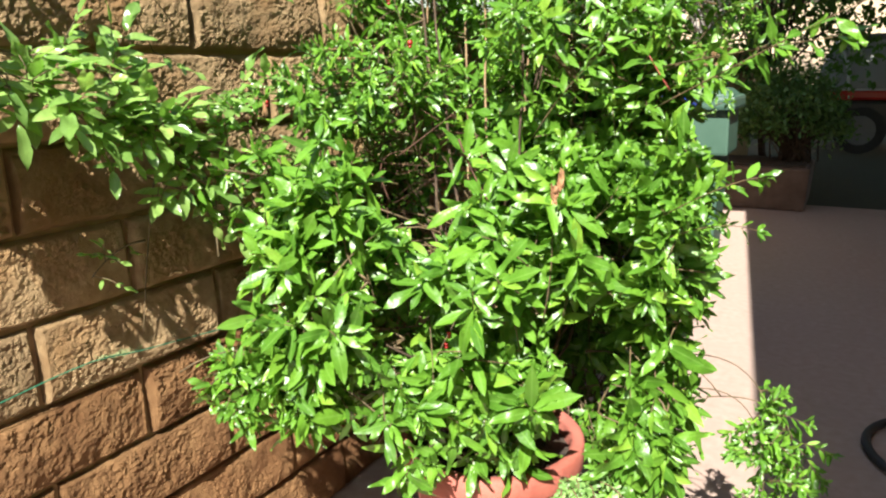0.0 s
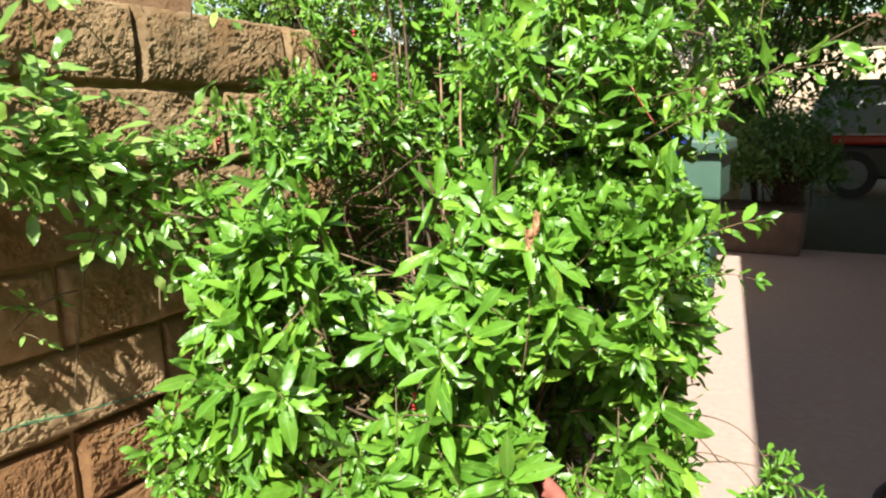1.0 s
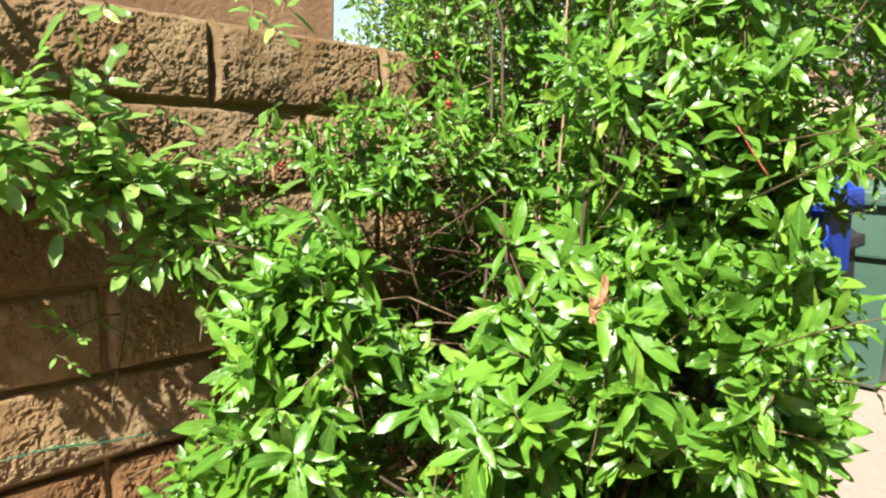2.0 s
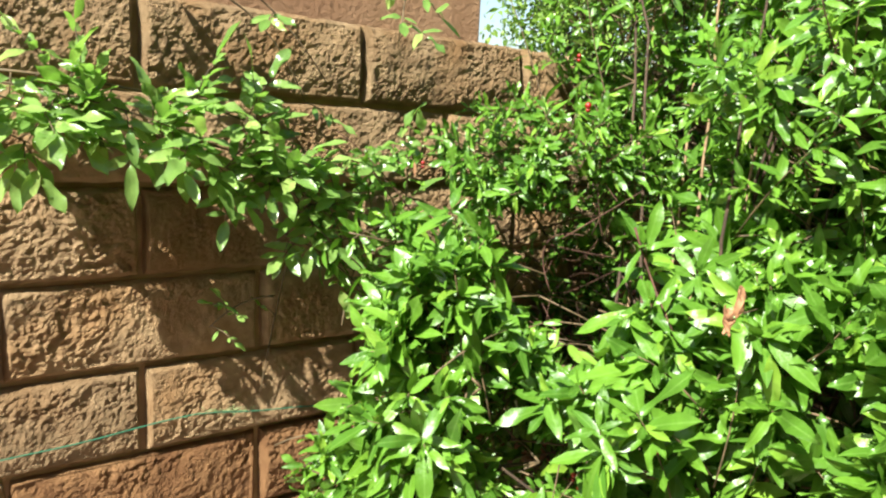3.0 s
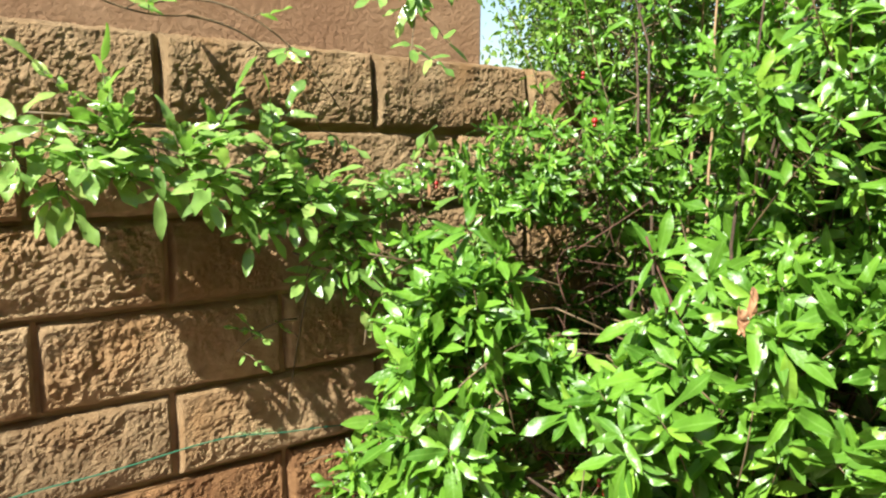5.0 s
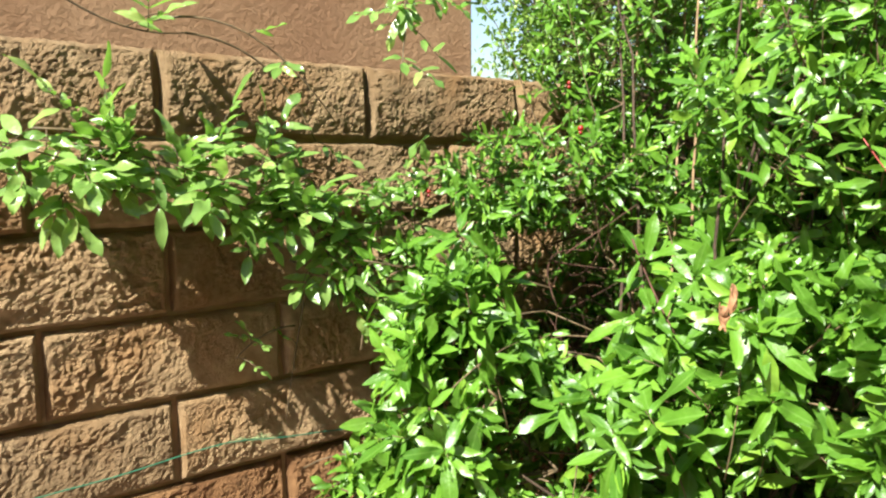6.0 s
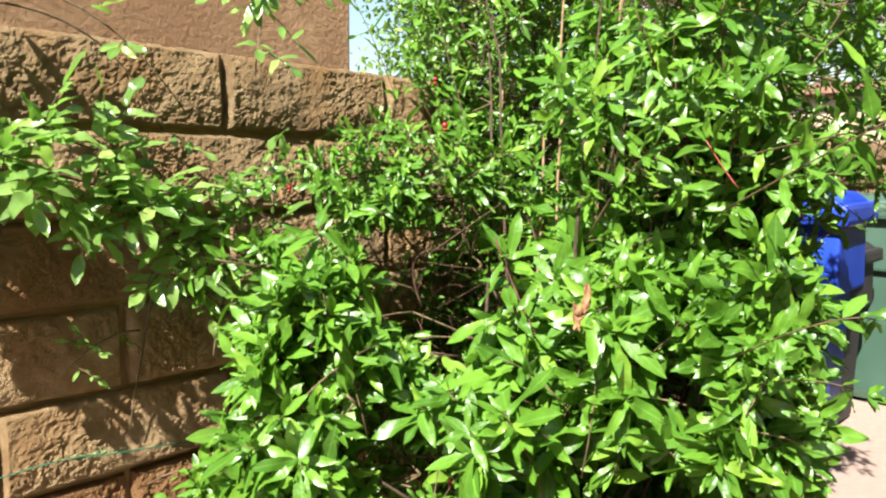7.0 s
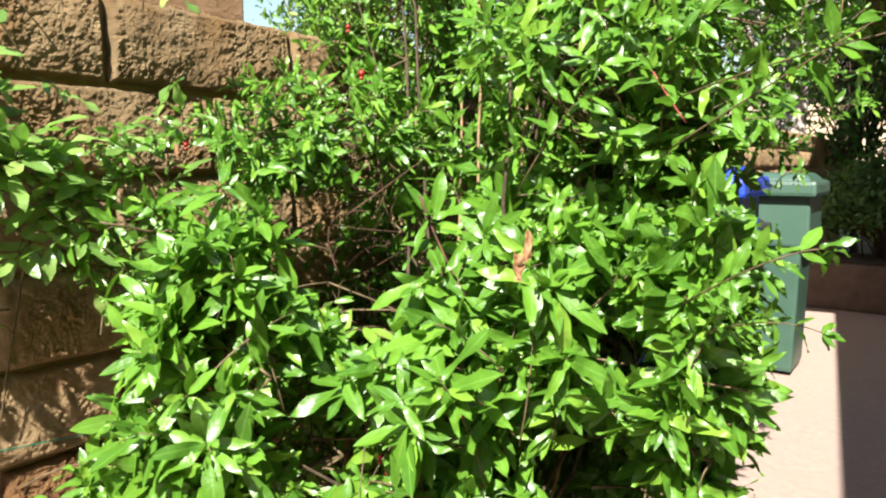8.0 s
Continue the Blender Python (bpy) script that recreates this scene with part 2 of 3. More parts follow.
TRIS = np.array(TRIS)
LEAF_S = np.r_[0.0, np.repeat(STATION, 3), 1.0]
LEAF_Y = np.r_[0.0, np.stack([-HALF, 0 * HALF, HALF], 1).ravel(), 0.0]


def leaf_mesh(name, rows, mat, rng):
    """One mesh of many leaves. rows: for each leaf its foot (3), its way (3), its upper side (3), length, width."""
    rows = np.asarray(rows, float)
    n = len(rows)
    foot, way, up, size, wide = rows[:, 0:3], rows[:, 3:6], rows[:, 6:9], rows[:, 9], rows[:, 10]
    way = way / np.linalg.norm(way, axis=1, keepdims=True)
    side = np.cross(up, way)
    side /= np.linalg.norm(side, axis=1, keepdims=True) + 1e-9
    up = np.cross(way, side)
    fold, curl, wave = rng.uniform(0.05, 0.45, n), rng.uniform(-0.06, 0.32, n), rng.uniform(-0.085, 0.085, n)
    lift = fold[:, None] * np.abs(LEAF_Y) * (wide)[:, None] - (curl * size)[:, None] * LEAF_S**2 + (wave * size)[:, None] * np.sin(LEAF_S * 9 + np.sign(LEAF_Y) * 1.3) * (np.abs(LEAF_Y) > 0)
    twist = LEAF_Y * wide[:, None]
    v = foot[:, None] + way[:, None] * (LEAF_S * size[:, None])[:, :, None] + side[:, None] * twist[:, :, None] + up[:, None] * lift[:, :, None]
    f = (TRIS[None] + LEAF_N * np.arange(n)[:, None, None]).reshape(-1)
    me = bpy.data.meshes.new(name)
    me.vertices.add(LEAF_N * n)
    me.vertices.foreach_set("co", v.reshape(-1).astype(np.float32))
    me.loops.add(len(f))
    me.loops.foreach_set("vertex_index", f.astype(np.int32))
    me.polygons.add(len(f) // 3)
    me.polygons.foreach_set("loop_start", np.arange(0, len(f), 3, dtype=np.int32))
    me.polygons.foreach_set("use_smooth", np.ones(len(f) // 3, bool))
    uv = np.tile(np.stack([LEAF_S, LEAF_Y + 0.5], 1), (n, 1))[f]
    me.uv_layers.new(name="UVMap").data.foreach_set("uv", uv.reshape(-1).astype(np.float32))
    me.materials.append(mat)
    me.update(calc_edges=True)
    me.validate()
    return me


def unit(v):
    return v / (np.linalg.norm(v) + 1e-9)


def leaves_on(pts, rng, out, gap=0.017, size=(0.048, 0.09), ratio=(0.24, 0.35), angle=(35, 70), start=0.15, tip=4):
    """Opposite pairs of leaves along a shoot, each pair turned against the last, and a tuft at its tip."""
    pts = np.array([tuple(p) for p in pts])
    seg = np.linalg.norm(np.diff(pts, axis=0), axis=1)
    length = seg.sum()
    along = np.r_[0, np.cumsum(seg)]
    turn = rng.uniform(0, math.pi)
    d = start * length
    while d < length:
        p = np.array([np.interp(d, along, pts[:, k]) for k in range(3)])
        q = np.array([np.interp(min(d + 0.01, length), along, pts[:, k]) for k in range(3)])
        b = np.array([np.interp(max(d - 0.01, 0), along, pts[:, k]) for k in range(3)])
        axis = unit(q - b)
        s = unit(np.cross(axis, [0.1, 0.2, 1.0]))
        u = np.cross(s, axis)
        turn += math.pi / 2 + rng.normal(0, 0.3)
        for k in (0, math.pi):
            if rng.random() < 0.1:
                continue
            r = s * math.cos(turn + k) + u * math.sin(turn + k)
            g = radians(rng.uniform(*angle))
            w = unit(axis * math.cos(g) + r * math.sin(g) + rng.normal(0, 0.12, 3) + np.array([0, 0, -0.10]))
            n = unit(axis * 0.4 + np.array([0.28, -0.50, 0.75]) + rng.normal(0, 0.32, 3))
            L = rng.uniform(*size) * (0.75 + 0.5 * min(1.0, 1.6 * (1 - abs(d / length - 0.55))))
            out.append((*(p + r * 0.002), *w, *n, L, L * rng.uniform(*ratio)))
        d += gap * rng.uniform(0.7, 1.4)
    axis = unit(pts[-1] - pts[-2])
    for k in range(tip):
        w = unit(axis + rng.normal(0, 0.42, 3))
        n = unit(np.array([0.28, -0.5, 0.8]) + rng.normal(0, 0.3, 3))
        L = rng.uniform(*size) * 0.85
        out.append((*pts[-1], *w, *n, L, L * rng.uniform(*ratio)))


def rosette_on(pts, rng, out, size, ratio=(0.22, 0.32), pairs=3, whorl=6):
    """A leafy shoot: a few pairs below, and a loose whorl of spreading leaves round its tip."""
    pts = np.array([tuple(p) for p in pts])
    n = len(pts) - 1
    axis = unit(pts[-1] - pts[-2])
    s = unit(np.cross(axis, [0.3, 0.2, 1.0]))
    u = np.cross(s, axis)
    sunny = np.array([0.22, -0.55, 0.75])

    def leaf(p, turn, spread, L):
        r = s * math.cos(turn) + u * math.sin(turn)
        w = unit(axis * math.cos(spread) + r * math.sin(spread) + rng.normal(0, 0.22, 3) + np.array([0, 0, -0.14]))
        up = unit(axis * 0.75 + sunny * 0.8 + rng.normal(0, 0.38, 3))
        out.append((*(p + r * 0.002), *w, *up, L, L * rng.uniform(*ratio)))

    turn = rng.uniform(0, 2 * math.pi)
    for k in range(whorl):
        leaf(pts[-1] - axis * rng.uniform(0, 0.028), turn + 2 * math.pi * k / whorl + rng.normal(0, 0.5), radians(rng.uniform(28, 100)), rng.uniform(*size) * rng.uniform(0.75, 1.15))
    for k in range(2):
        leaf(pts[-1], turn + 1.5 * k, radians(rng.uniform(8, 35)), size[0] * rng.uniform(0.5, 0.9))
    for k in range(pairs):
        t = n * (0.88 - 0.62 * (k + rng.uniform(0, 0.5)) / max(1, pairs))
        i = min(int(t), n - 1)
        p = pts[i] + (pts[i + 1] - pts[i]) * (t - i)
        turn += math.pi / 2 + rng.normal(0, 0.3)
        for half in (0, math.pi):
            if rng.random() < 0.88:
                leaf(p, turn + half, radians(rng.uniform(45, 80)), rng.uniform(*size))


# ---- ground ----
GX = -1.2          # face of the block wall
bm = bmesh.new()
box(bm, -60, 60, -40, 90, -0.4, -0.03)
ground = tagged(part("ground", bm, M_GRASS_SHADED, None), "dark shaded lawn and bare soil", "ground", kind="structure")
bm = bmesh.new()
box(bm, -1.3, 6.0, -6, 7.6, -0.2, 0.0, 0.004)
driveway = tagged(part("driveway", bm, M_CONCRETE, None), "pinkish smooth concrete driveway, half in shade", "driveway", kind="structure")

# ---- block wall ----
LONG, COURSE, JOINT, COURSES = 0.406, 0.1525, 0.009, 9
wall = tagged(new("wall_west"), "tan split-face concrete block garden wall", "wall", kind="structure")
bm = bmesh.new()
box(bm, GX - 0.20, GX - 0.004, -3.2, 11.0, 0, COURSE * COURSES - 0.006)
part("mortar", bm, M_MORTAR, wall, "recessed sandy mortar")


def block_mesh(seed, fine_grid, coarse=1.0):
    """A split-face block: rough bulging front, worn edges. Its foot is the middle of the back."""
    r = random.Random(seed)
    w, h, deep = LONG - JOINT, COURSE - JOINT, 0.19
    nx, nz = (150, 58) if fine_grid else (24, 10)
    shift = Vector((r.uniform(0, 99), r.uniform(0, 99), r.uniform(0, 99)))
    broken = r.uniform(0.6, 1.3)
    belly, waist = r.uniform(0.005, 0.011), r.uniform(0.30, 0.46)
    slope, tilt = r.uniform(-0.10, 0.04), r.uniform(-0.02, 0.02)
    verts, faces = [], []
    for j in range(nz + 1):
        for i in range(nx + 1):
            a, b = i / nx, j / nz
            y, z = (a - 0.5) * w, (b - 0.5) * h
            edge = min(a * w, (1 - a) * w, b * h, (1 - b) * h)
            arris, soft = min(1.0, edge / 0.007), min(1.0, edge / 0.013)
            q = Vector((y, z, 0)) + shift
            big = noise.fractal(q * 9, 0.9, 2.1, 3)
            fine = noise.fractal(q * 58, 0.8, 2.2, 3)
            # broken zones beside smoother ones
            rough = broken * min(1.0, max(0.48, 0.76 + 1.8 * noise.noise(q * 8 + Vector((3, 7, 1)))))
            pit = max(0.0, noise.noise(q * 70 + Vector((5, 5, 5))) - 0.10)
            crust = coarse * noise.ridged_multi_fractal(q * (72 / coarse) + 0.5 * noise.noise_vector(q * 26), 0.75, 2.1, 4, 1.0, 2.0) - 1.2 * coarse
            grain = noise.noise(q * 190)
            x = 0.013 * arris**0.6 + soft * (0.0060 * big + rough * (0.0034 * fine + 0.0026 * crust + 0.0030 * grain - 0.006 * pit) + slope * -z * 0.5 + tilt * y)
            # the face bulges below its middle and draws back at the foot
            x += belly * arris * (1 - ((b - waist) / ((1 - waist) if b > waist else waist * 1.1)) ** 2 - 0.5)
            y += 0.0025 * noise.noise(q * 30) * (1 - soft)
            z += 0.0025 * noise.noise(q * 33 + Vector((9, 1, 4))) * (1 - soft)
            verts.append((x, y, z))
    for j in range(nz):
        for i in range(nx):
            k = j * (nx + 1) + i
            faces.append((k, k + 1, k + nx + 2, k + nx + 1))
    rim = [i for i in range(nx + 1)] + [(nx + 1) * (j + 1) + nx for j in range(nz)] + [(nx + 1) * nz + i for i in range(nx - 1, -1, -1)] + [(nx + 1) * j for j in range(nz - 1, 0, -1)]
    first = len(verts)
    verts += [(-deep, verts[k][1], verts[k][2]) for k in rim]
    for k in range(len(rim)):
        n_ = (k + 1) % len(rim)
        faces.append((rim[n_], rim[k], first + k, first + n_))
    me = bpy.data.meshes.new("block")
    me.from_pydata(verts, [], faces)
    me.polygons.foreach_set("use_smooth", [not fine_grid] * len(me.polygons))
    me.materials.append(M_BLOCK)
    me.update()
    return me


BLOCKS = [block_mesh(s, True) for s in range(12)]
SOILED_SHADED_BLOCKS = [block_mesh(s + 70, True) for s in range(5)]
for me in SOILED_SHADED_BLOCKS:
    me.materials[0] = M_BLOCK_DIRTY_SHADED
CAP_BLOCKS = [block_mesh(s + 40, True, 1.2) for s in range(5)]
PLAIN_BLOCKS = [block_mesh(s, False) for s in range(6)]

# ---- neighbour's house over the wall ----
house = thing("house", "brown stucco house beyond the block wall", "house", (-2.6, 0, 0), kind="")
bm = bmesh.new()
box(bm, -6.0, 0.0, -8.0, 3.23, 0, 4.6, 0.01)
part("wall", bm, M_STUCCO, house, "coarse brown stucco wall")
bm = bmesh.new()
box(bm, -6.5, 0.35, -8.4, 3.55, 4.6, 4.85, 0.01)
part("roof", bm, M_ROOF, house)

# the house that shades the driveway
EAVE, TURN = 2.6, radians(7.8)
home = thing("house", "house with a wide eave beside the driveway", "house", (0.975 + TO_SUN.x / TO_SUN.z * EAVE, 2.504 + TO_SUN.y / TO_SUN.z * EAVE, 0))
home.rotation_euler = (0, 0, TURN)
bm = bmesh.new()
box(bm, 0, 6, -8, 6.6, 0, 2.75, 0.01)
part("wall", bm, M_BEIGE, home, "beige stucco wall")
bm = bmesh.new()
box(bm, -1.037, 6.3, -8.4, 7.0, EAVE, EAVE + 0.16, 0.01)
part("roof", bm, M_ROOF, home)
# unseen slabs added to block the sun over planter and lawn
bm = bmesh.new()
box(bm, -1.05, -0.14, 4.3, 7.05, 2.45, 2.585, 0.01)
box(bm, -1.05, 4.0, 7.05, 11.0, 2.45, 2.585, 0.01)
box(bm, -1.55, -1.05, 4.9, 11.0, 2.45, 2.585, 0.01)
part("added_shade_roof", bm, M_ROOF, home)
# ---- far things ----
far = thing("house", "sunlit beige house far behind the trees", "house", (-3.23, 23.92, 0))
bm = bmesh.new()
box(bm, -4.5, 14, 0, 6, 0, 3.4, 0.02)
part("wall", bm, M_BEIGE, far, "sunlit beige wall")
bm = bmesh.new()
box(bm, -5, 14.5, -0.5, 6.5, 3.4, 3.7, 0.02)
part("roof", bm, M_ROOF, far)

def tree(name, at, height, crown, seed, count, leaf, label, bark=M_BARK, trunk=0.12, clear=0.35, mat=M_TREE):
    """A tapered trunk with limbs and a crown of many leaves in loose clumps."""
    rng = np.random.default_rng(seed)
    t = thing(name, label, "tree", at)
    tb = Tubes(7)
    top = Vector((rng.normal(0, 0.15), rng.normal(0, 0.15), height * 0.8))
    tb.add(bend((0, 0, -0.05), (rng.normal(0, 0.2), rng.normal(0, 0.2), height * 0.45), top, 10), trunk, trunk * 0.3)
    tb.make("trunk", bark, t)
    limbs, rows = Tubes(5), []
    for k in range(count):
        a, e = rng.uniform(0, 2 * math.pi), rng.uniform(-0.25, 1.0)
        rr = crown * rng.uniform(0.45, 1.0) * math.sqrt(max(0.05, 1 - (e - 0.3) ** 2))
        c = np.array([rr * math.cos(a), rr * math.sin(a), height * (clear + (1 - clear) * (0.3 + 0.6 * e))])
        z0 = height * rng.uniform(clear * 0.7, 0.75)
        limbs.add(bend((top.x * z0 / height, top.y * z0 / height, z0), (c[0] * 0.4, c[1] * 0.4, (z0 + c[2]) / 2 + 0.1), c, 6), trunk * 0.22, 0.006)
        for _ in range(60):
            p = c + rng.normal(0, crown * 0.13, 3)
            w = unit(rng.normal(0, 1, 3) + np.array([0, 0, -0.4]))
            L = leaf * rng.uniform(0.6, 1.3)
            rows.append((*p, *w, *unit(rng.normal(0, 0.6, 3) + np.array([0, 0, 1])), L, L * rng.uniform(0.35, 0.6)))
    limbs.make("limb_mass", bark, t)["kind"] = "stuff"
    cr = new("crown", leaf_mesh("crown", rows, mat, rng))
    cr.parent = t
    return t


tree("tree", (-0.95, 10.4, 0), 5.0, 1.4, 21, 85, 0.10, "dark green leafy tree behind the planter", M_BARK, 0.045, 0.10)
tree("tree", (-1.42, 8.58, 0), 5.6, 1.3, 11, 105, 0.085, "pale-barked tree with light green leaves behind the bins", M_PALEBARK, 0.10, 0.30, M_PALELEAF)
tree("tree", (-4.93, 12.04, 0), 6.0, 2.2, 12, 110, 0.13, "leafy tree with dark green foliage", M_PALEBARK, 0.14)
tree("tree", (-5.49, 7.21, 0), 5.2, 1.15, 31, 190, 0.085, "yellow-green leafy tree beyond the garden wall", M_BARK, 0.06, 0.12, M_PALELEAF)
tree("tree", (1.08, 17.97, 0), 7.0, 2.6, 13, 130, 0.14, "broad dark green tree over the parked car", M_BARK, 0.16, 0.33)
tree("tree", (-1.68, 16.06, 0), 6.0, 2.2, 14, 120, 0.13, "dark green tree with gaps of sky", M_BARK, 0.14, 0.3)
# stands out of view; wide crown added to shade lawn and car
tree("tree", (2.33, 10.78, 0), 5.8, 3.6, 15, 260, 0.16, "dark green tree added out of view to shade the lawn", M_BARK, 0.15, 0.45)

# ---- planter with a dark shrub ----
planter = thing("planter", "low brown stone planter at the end of the driveway", "planter", (-0.72, 7.42, 0))
bm = bmesh.new()
box(bm, -0.42, 0.42, -0.2, 0.5, 0, 0.36, 0.02, (1.05, 1.05))
part("body", bm, M_PLANTER, planter)
bm = bmesh.new()
box(bm, -0.40, 0.40, -0.17, 0.47, 0.361, 0.375)
part("soil", bm, M_SOIL, planter)
rng = np.random.default_rng(21)
dark = thing("shrub", "dark green bushy shrub growing in the planter", "shrub", (-0.42, 7.66, 0.37))
tb, rows = Tubes(5), []
for k in range(170):
    u = unit(rng.normal(0, 1, 3))
    u[2] = abs(u[2]) * 1.0 - 0.25
    c = np.array([-0.12, 0, 0.36]) + u * np.array([0.46, 0.48, 0.50]) * rng.uniform(0.7, 1.05)
    tb.add(bend((rng.normal(0, 0.06), rng.normal(0, 0.06), 0), c * 0.4 + np.array([0, 0, 0.15]), c, 5), 0.008, 0.002)
    for _ in range(38):
        L = rng.uniform(0.03, 0.07)
        rows.append((*(c + rng.normal(0, 0.06, 3)), *unit(rng.normal(0, 1, 3)), *unit(rng.normal(0, 0.6, 3) + np.array([0, 0, 1])), L, L * 0.4))
tb.make("branchwork", M_BARK, dark)["kind"] = "stuff"
cr = new("crown", leaf_mesh("crown", rows, M_DARKLEAF, rng))
cr.parent = dark

# ---- parked car ----
car = thing("car", "red car parked beyond the lawn in tree shade", "car", (1.35, 13.0, 0))
bm = bmesh.new()
box(bm, -2.1, 2.1, -0.85, 0.85, 0.24, 0.70, 0.05)
part("lower_body", bm, M_RED_SHADED, car, "lower body coloured near black for its shade")
bm = bmesh.new()
box(bm, -2.08, 2.08, -0.84, 0.84, 0.70, 0.84, 0.04)
part("shoulder", bm, M_RED, car, "red painted shoulder")
bm = bmesh.new()
box(bm, -1.95, 1.3, -0.74, 0.74, 0.84, 1.50, 0.04, (0.86, 0.85))
part("glasshouse", bm, M_GLASS, car, "glass with pale reflections put into its grey colour")
bm = bmesh.new()
box(bm, -1.70, 1.05, -0.64, 0.64, 1.495, 1.58, 0.03)
part("roof", bm, M_GREYPAINT, car)
for x in (-1.55, -0.55):
    tb = Tubes(8)
    tb.add(bend((x + 0.05, -0.752, 0.85), (x + 0.08, -0.72, 1.25), (x - 0.16, -0.655, 1.49), 10), 0.022, 0.018)
    tb.make("window_trim", M_TRIM, car, "pale curved window trim")
bm = bmesh.new()
box(bm, -2.085, 2.085, -0.852, -0.843, 0.83, 0.855, 0.003)
part("waistline_trim", bm, M_TRIM, car, "thin pale trim over the red paint")
for x in (-1.3, 1.3):
    for y in (-0.8, 0.8):
        bm = bmesh.new()
        bmesh.ops.create_cone(bm, cap_ends=True, segments=28, radius1=0.32, radius2=0.32, depth=0.2, matrix=pose(x, y, 0.30, 90))
        wh = part("wheel", bm, M_RUBBER, car)
        bm = bmesh.new()
        bmesh.ops.create_cone(bm, cap_ends=True, segments=20, radius1=0.2, radius2=0.2, depth=0.22, matrix=pose(x, y, 0.30, 90))
        part("rim", bm, M_GREYPAINT, wh)


# ---- wheeled bins ----
def bin_cart(mat, label, at, turn=0.0, tall=1.0, wide=0.86):
    """A wheeled bin: tapered body, collar, lid with a skirt, handle, two wheels."""
    t = thing("wheeled_bin", label, "bin", at, group="bins beside the wall")
    t.rotation_euler, t.scale = (0, 0, radians(turn)), (wide, 0.9, tall)
    bm = bmesh.new()
    box(bm, -0.195, 0.195, -0.18, 0.18, 0.02, 0.72, 0.02, (1.08, 1.08))
    part("body", bm, mat, t)
    bm = bmesh.new()
    box(bm, -0.255, 0.255, -0.232, 0.232, 0.70, 0.985, 0.016, (0.96, 0.96))
    part("collar", bm, mat, t)
    bm = bmesh.new()
    box(bm, -0.30, 0.285, -0.28, 0.28, 0.965, 1.045, 0.02, (0.98, 0.98))
    box(bm, -0.255, 0.255, -0.235, 0.235, 1.043, 1.085, 0.018, (0.8, 0.8))
    part("lid", bm, mat, t)
    tb = Tubes(8)
    tb.add([(-0.30, -0.2, 1.0), (-0.325, -0.19, 1.0), (-0.33, 0, 1.0), (-0.325, 0.19, 1.0), (-0.30, 0.2, 1.0)], 0.013, 0.013)
    tb.make("handle", mat, t)
    for y in (-0.235, 0.235):
        bm = bmesh.new()
        bmesh.ops.create_cone(bm, cap_ends=True, segments=24, radius1=0.105, radius2=0.105, depth=0.05, matrix=pose(-0.19, y * 0.93, 0.105, 90))
        part("wheel", bm, M_RUBBER, t)
    return t


bin_cart(M_BLUEBIN, "blue plastic wheeled bin with closed lid", (-0.91, 4.15, 0), 2)
bin_cart(M_GREYBIN, "dark grey plastic wheeled bin", (-0.96, 4.67, 0), -1, 0.78, 0.70)
bin_cart(M_GREENBIN, "dark green plastic wheeled bin with closed lid", (-0.84, 5.28, 0), 1, 0.97)

# ---- hose ----
hose = thing("garden_hose", "black rubber garden hose lying on the concrete", "hose", (0.56, 3.18, 0))
tb = Tubes(10)
pts = [(0.45 * math.cos(a) * (1 - 0.012 * a), 0.32 * math.sin(a) * (1 + 0.01 * a), 0.016 + 0.004 * a / 6) for a in np.linspace(1.0, 9.0, 60)]
pts += [(0.15 - 0.03 * k, 0.35 + 0.28 * k, 0.016) for k in range(1, 10)]
pts += [(0.04 + 0.3 * math.cos(a), 3.02 + 0.25 * math.sin(a), 0.016 + 0.003 * a) for a in np.linspace(3.4, 11.0, 50)]
tb.add(pts, 0.014, 0.014)
tb.make("hose", M_RUBBER, hose)

# ---- potted shrub ----
POT = (-0.67, 2.12, 0.0)
pot = thing("flower_pot", "weathered terracotta pot holding the shrub", "pot", POT)
pot.scale = (0.92, 0.92, 0.71)
bm = bmesh.new()
lathe(bm, [(0.0, 0.01), (0.15, 0.01), (0.165, 0.04), (0.205, 0.43), (0.205, 0.435)], 40)
part("body", bm, M_TERRACOTTA, pot, smooth=True)
bm = bmesh.new()
lathe(bm, [(0.204, 0.405), (0.226, 0.41), (0.232, 0.425), (0.232, 0.49), (0.224, 0.50), (0.206, 0.498), (0.198, 0.485), (0.196, 0.42)], 40)
part("rim", bm, M_TERRACOTTA, pot, smooth=True)
bm = bmesh.new()
lathe(bm, [(0.0, 0.448), (0.12, 0.452), (0.195, 0.445), (0.197, 0.43)], 24)
part("soil", bm, M_SOIL, pot)

rng = np.random.default_rng(5)
shrub = thing("shrub", "dense glossy green shrub with small red fruits in a terracotta pot", "shrub", (0, 0, 0))
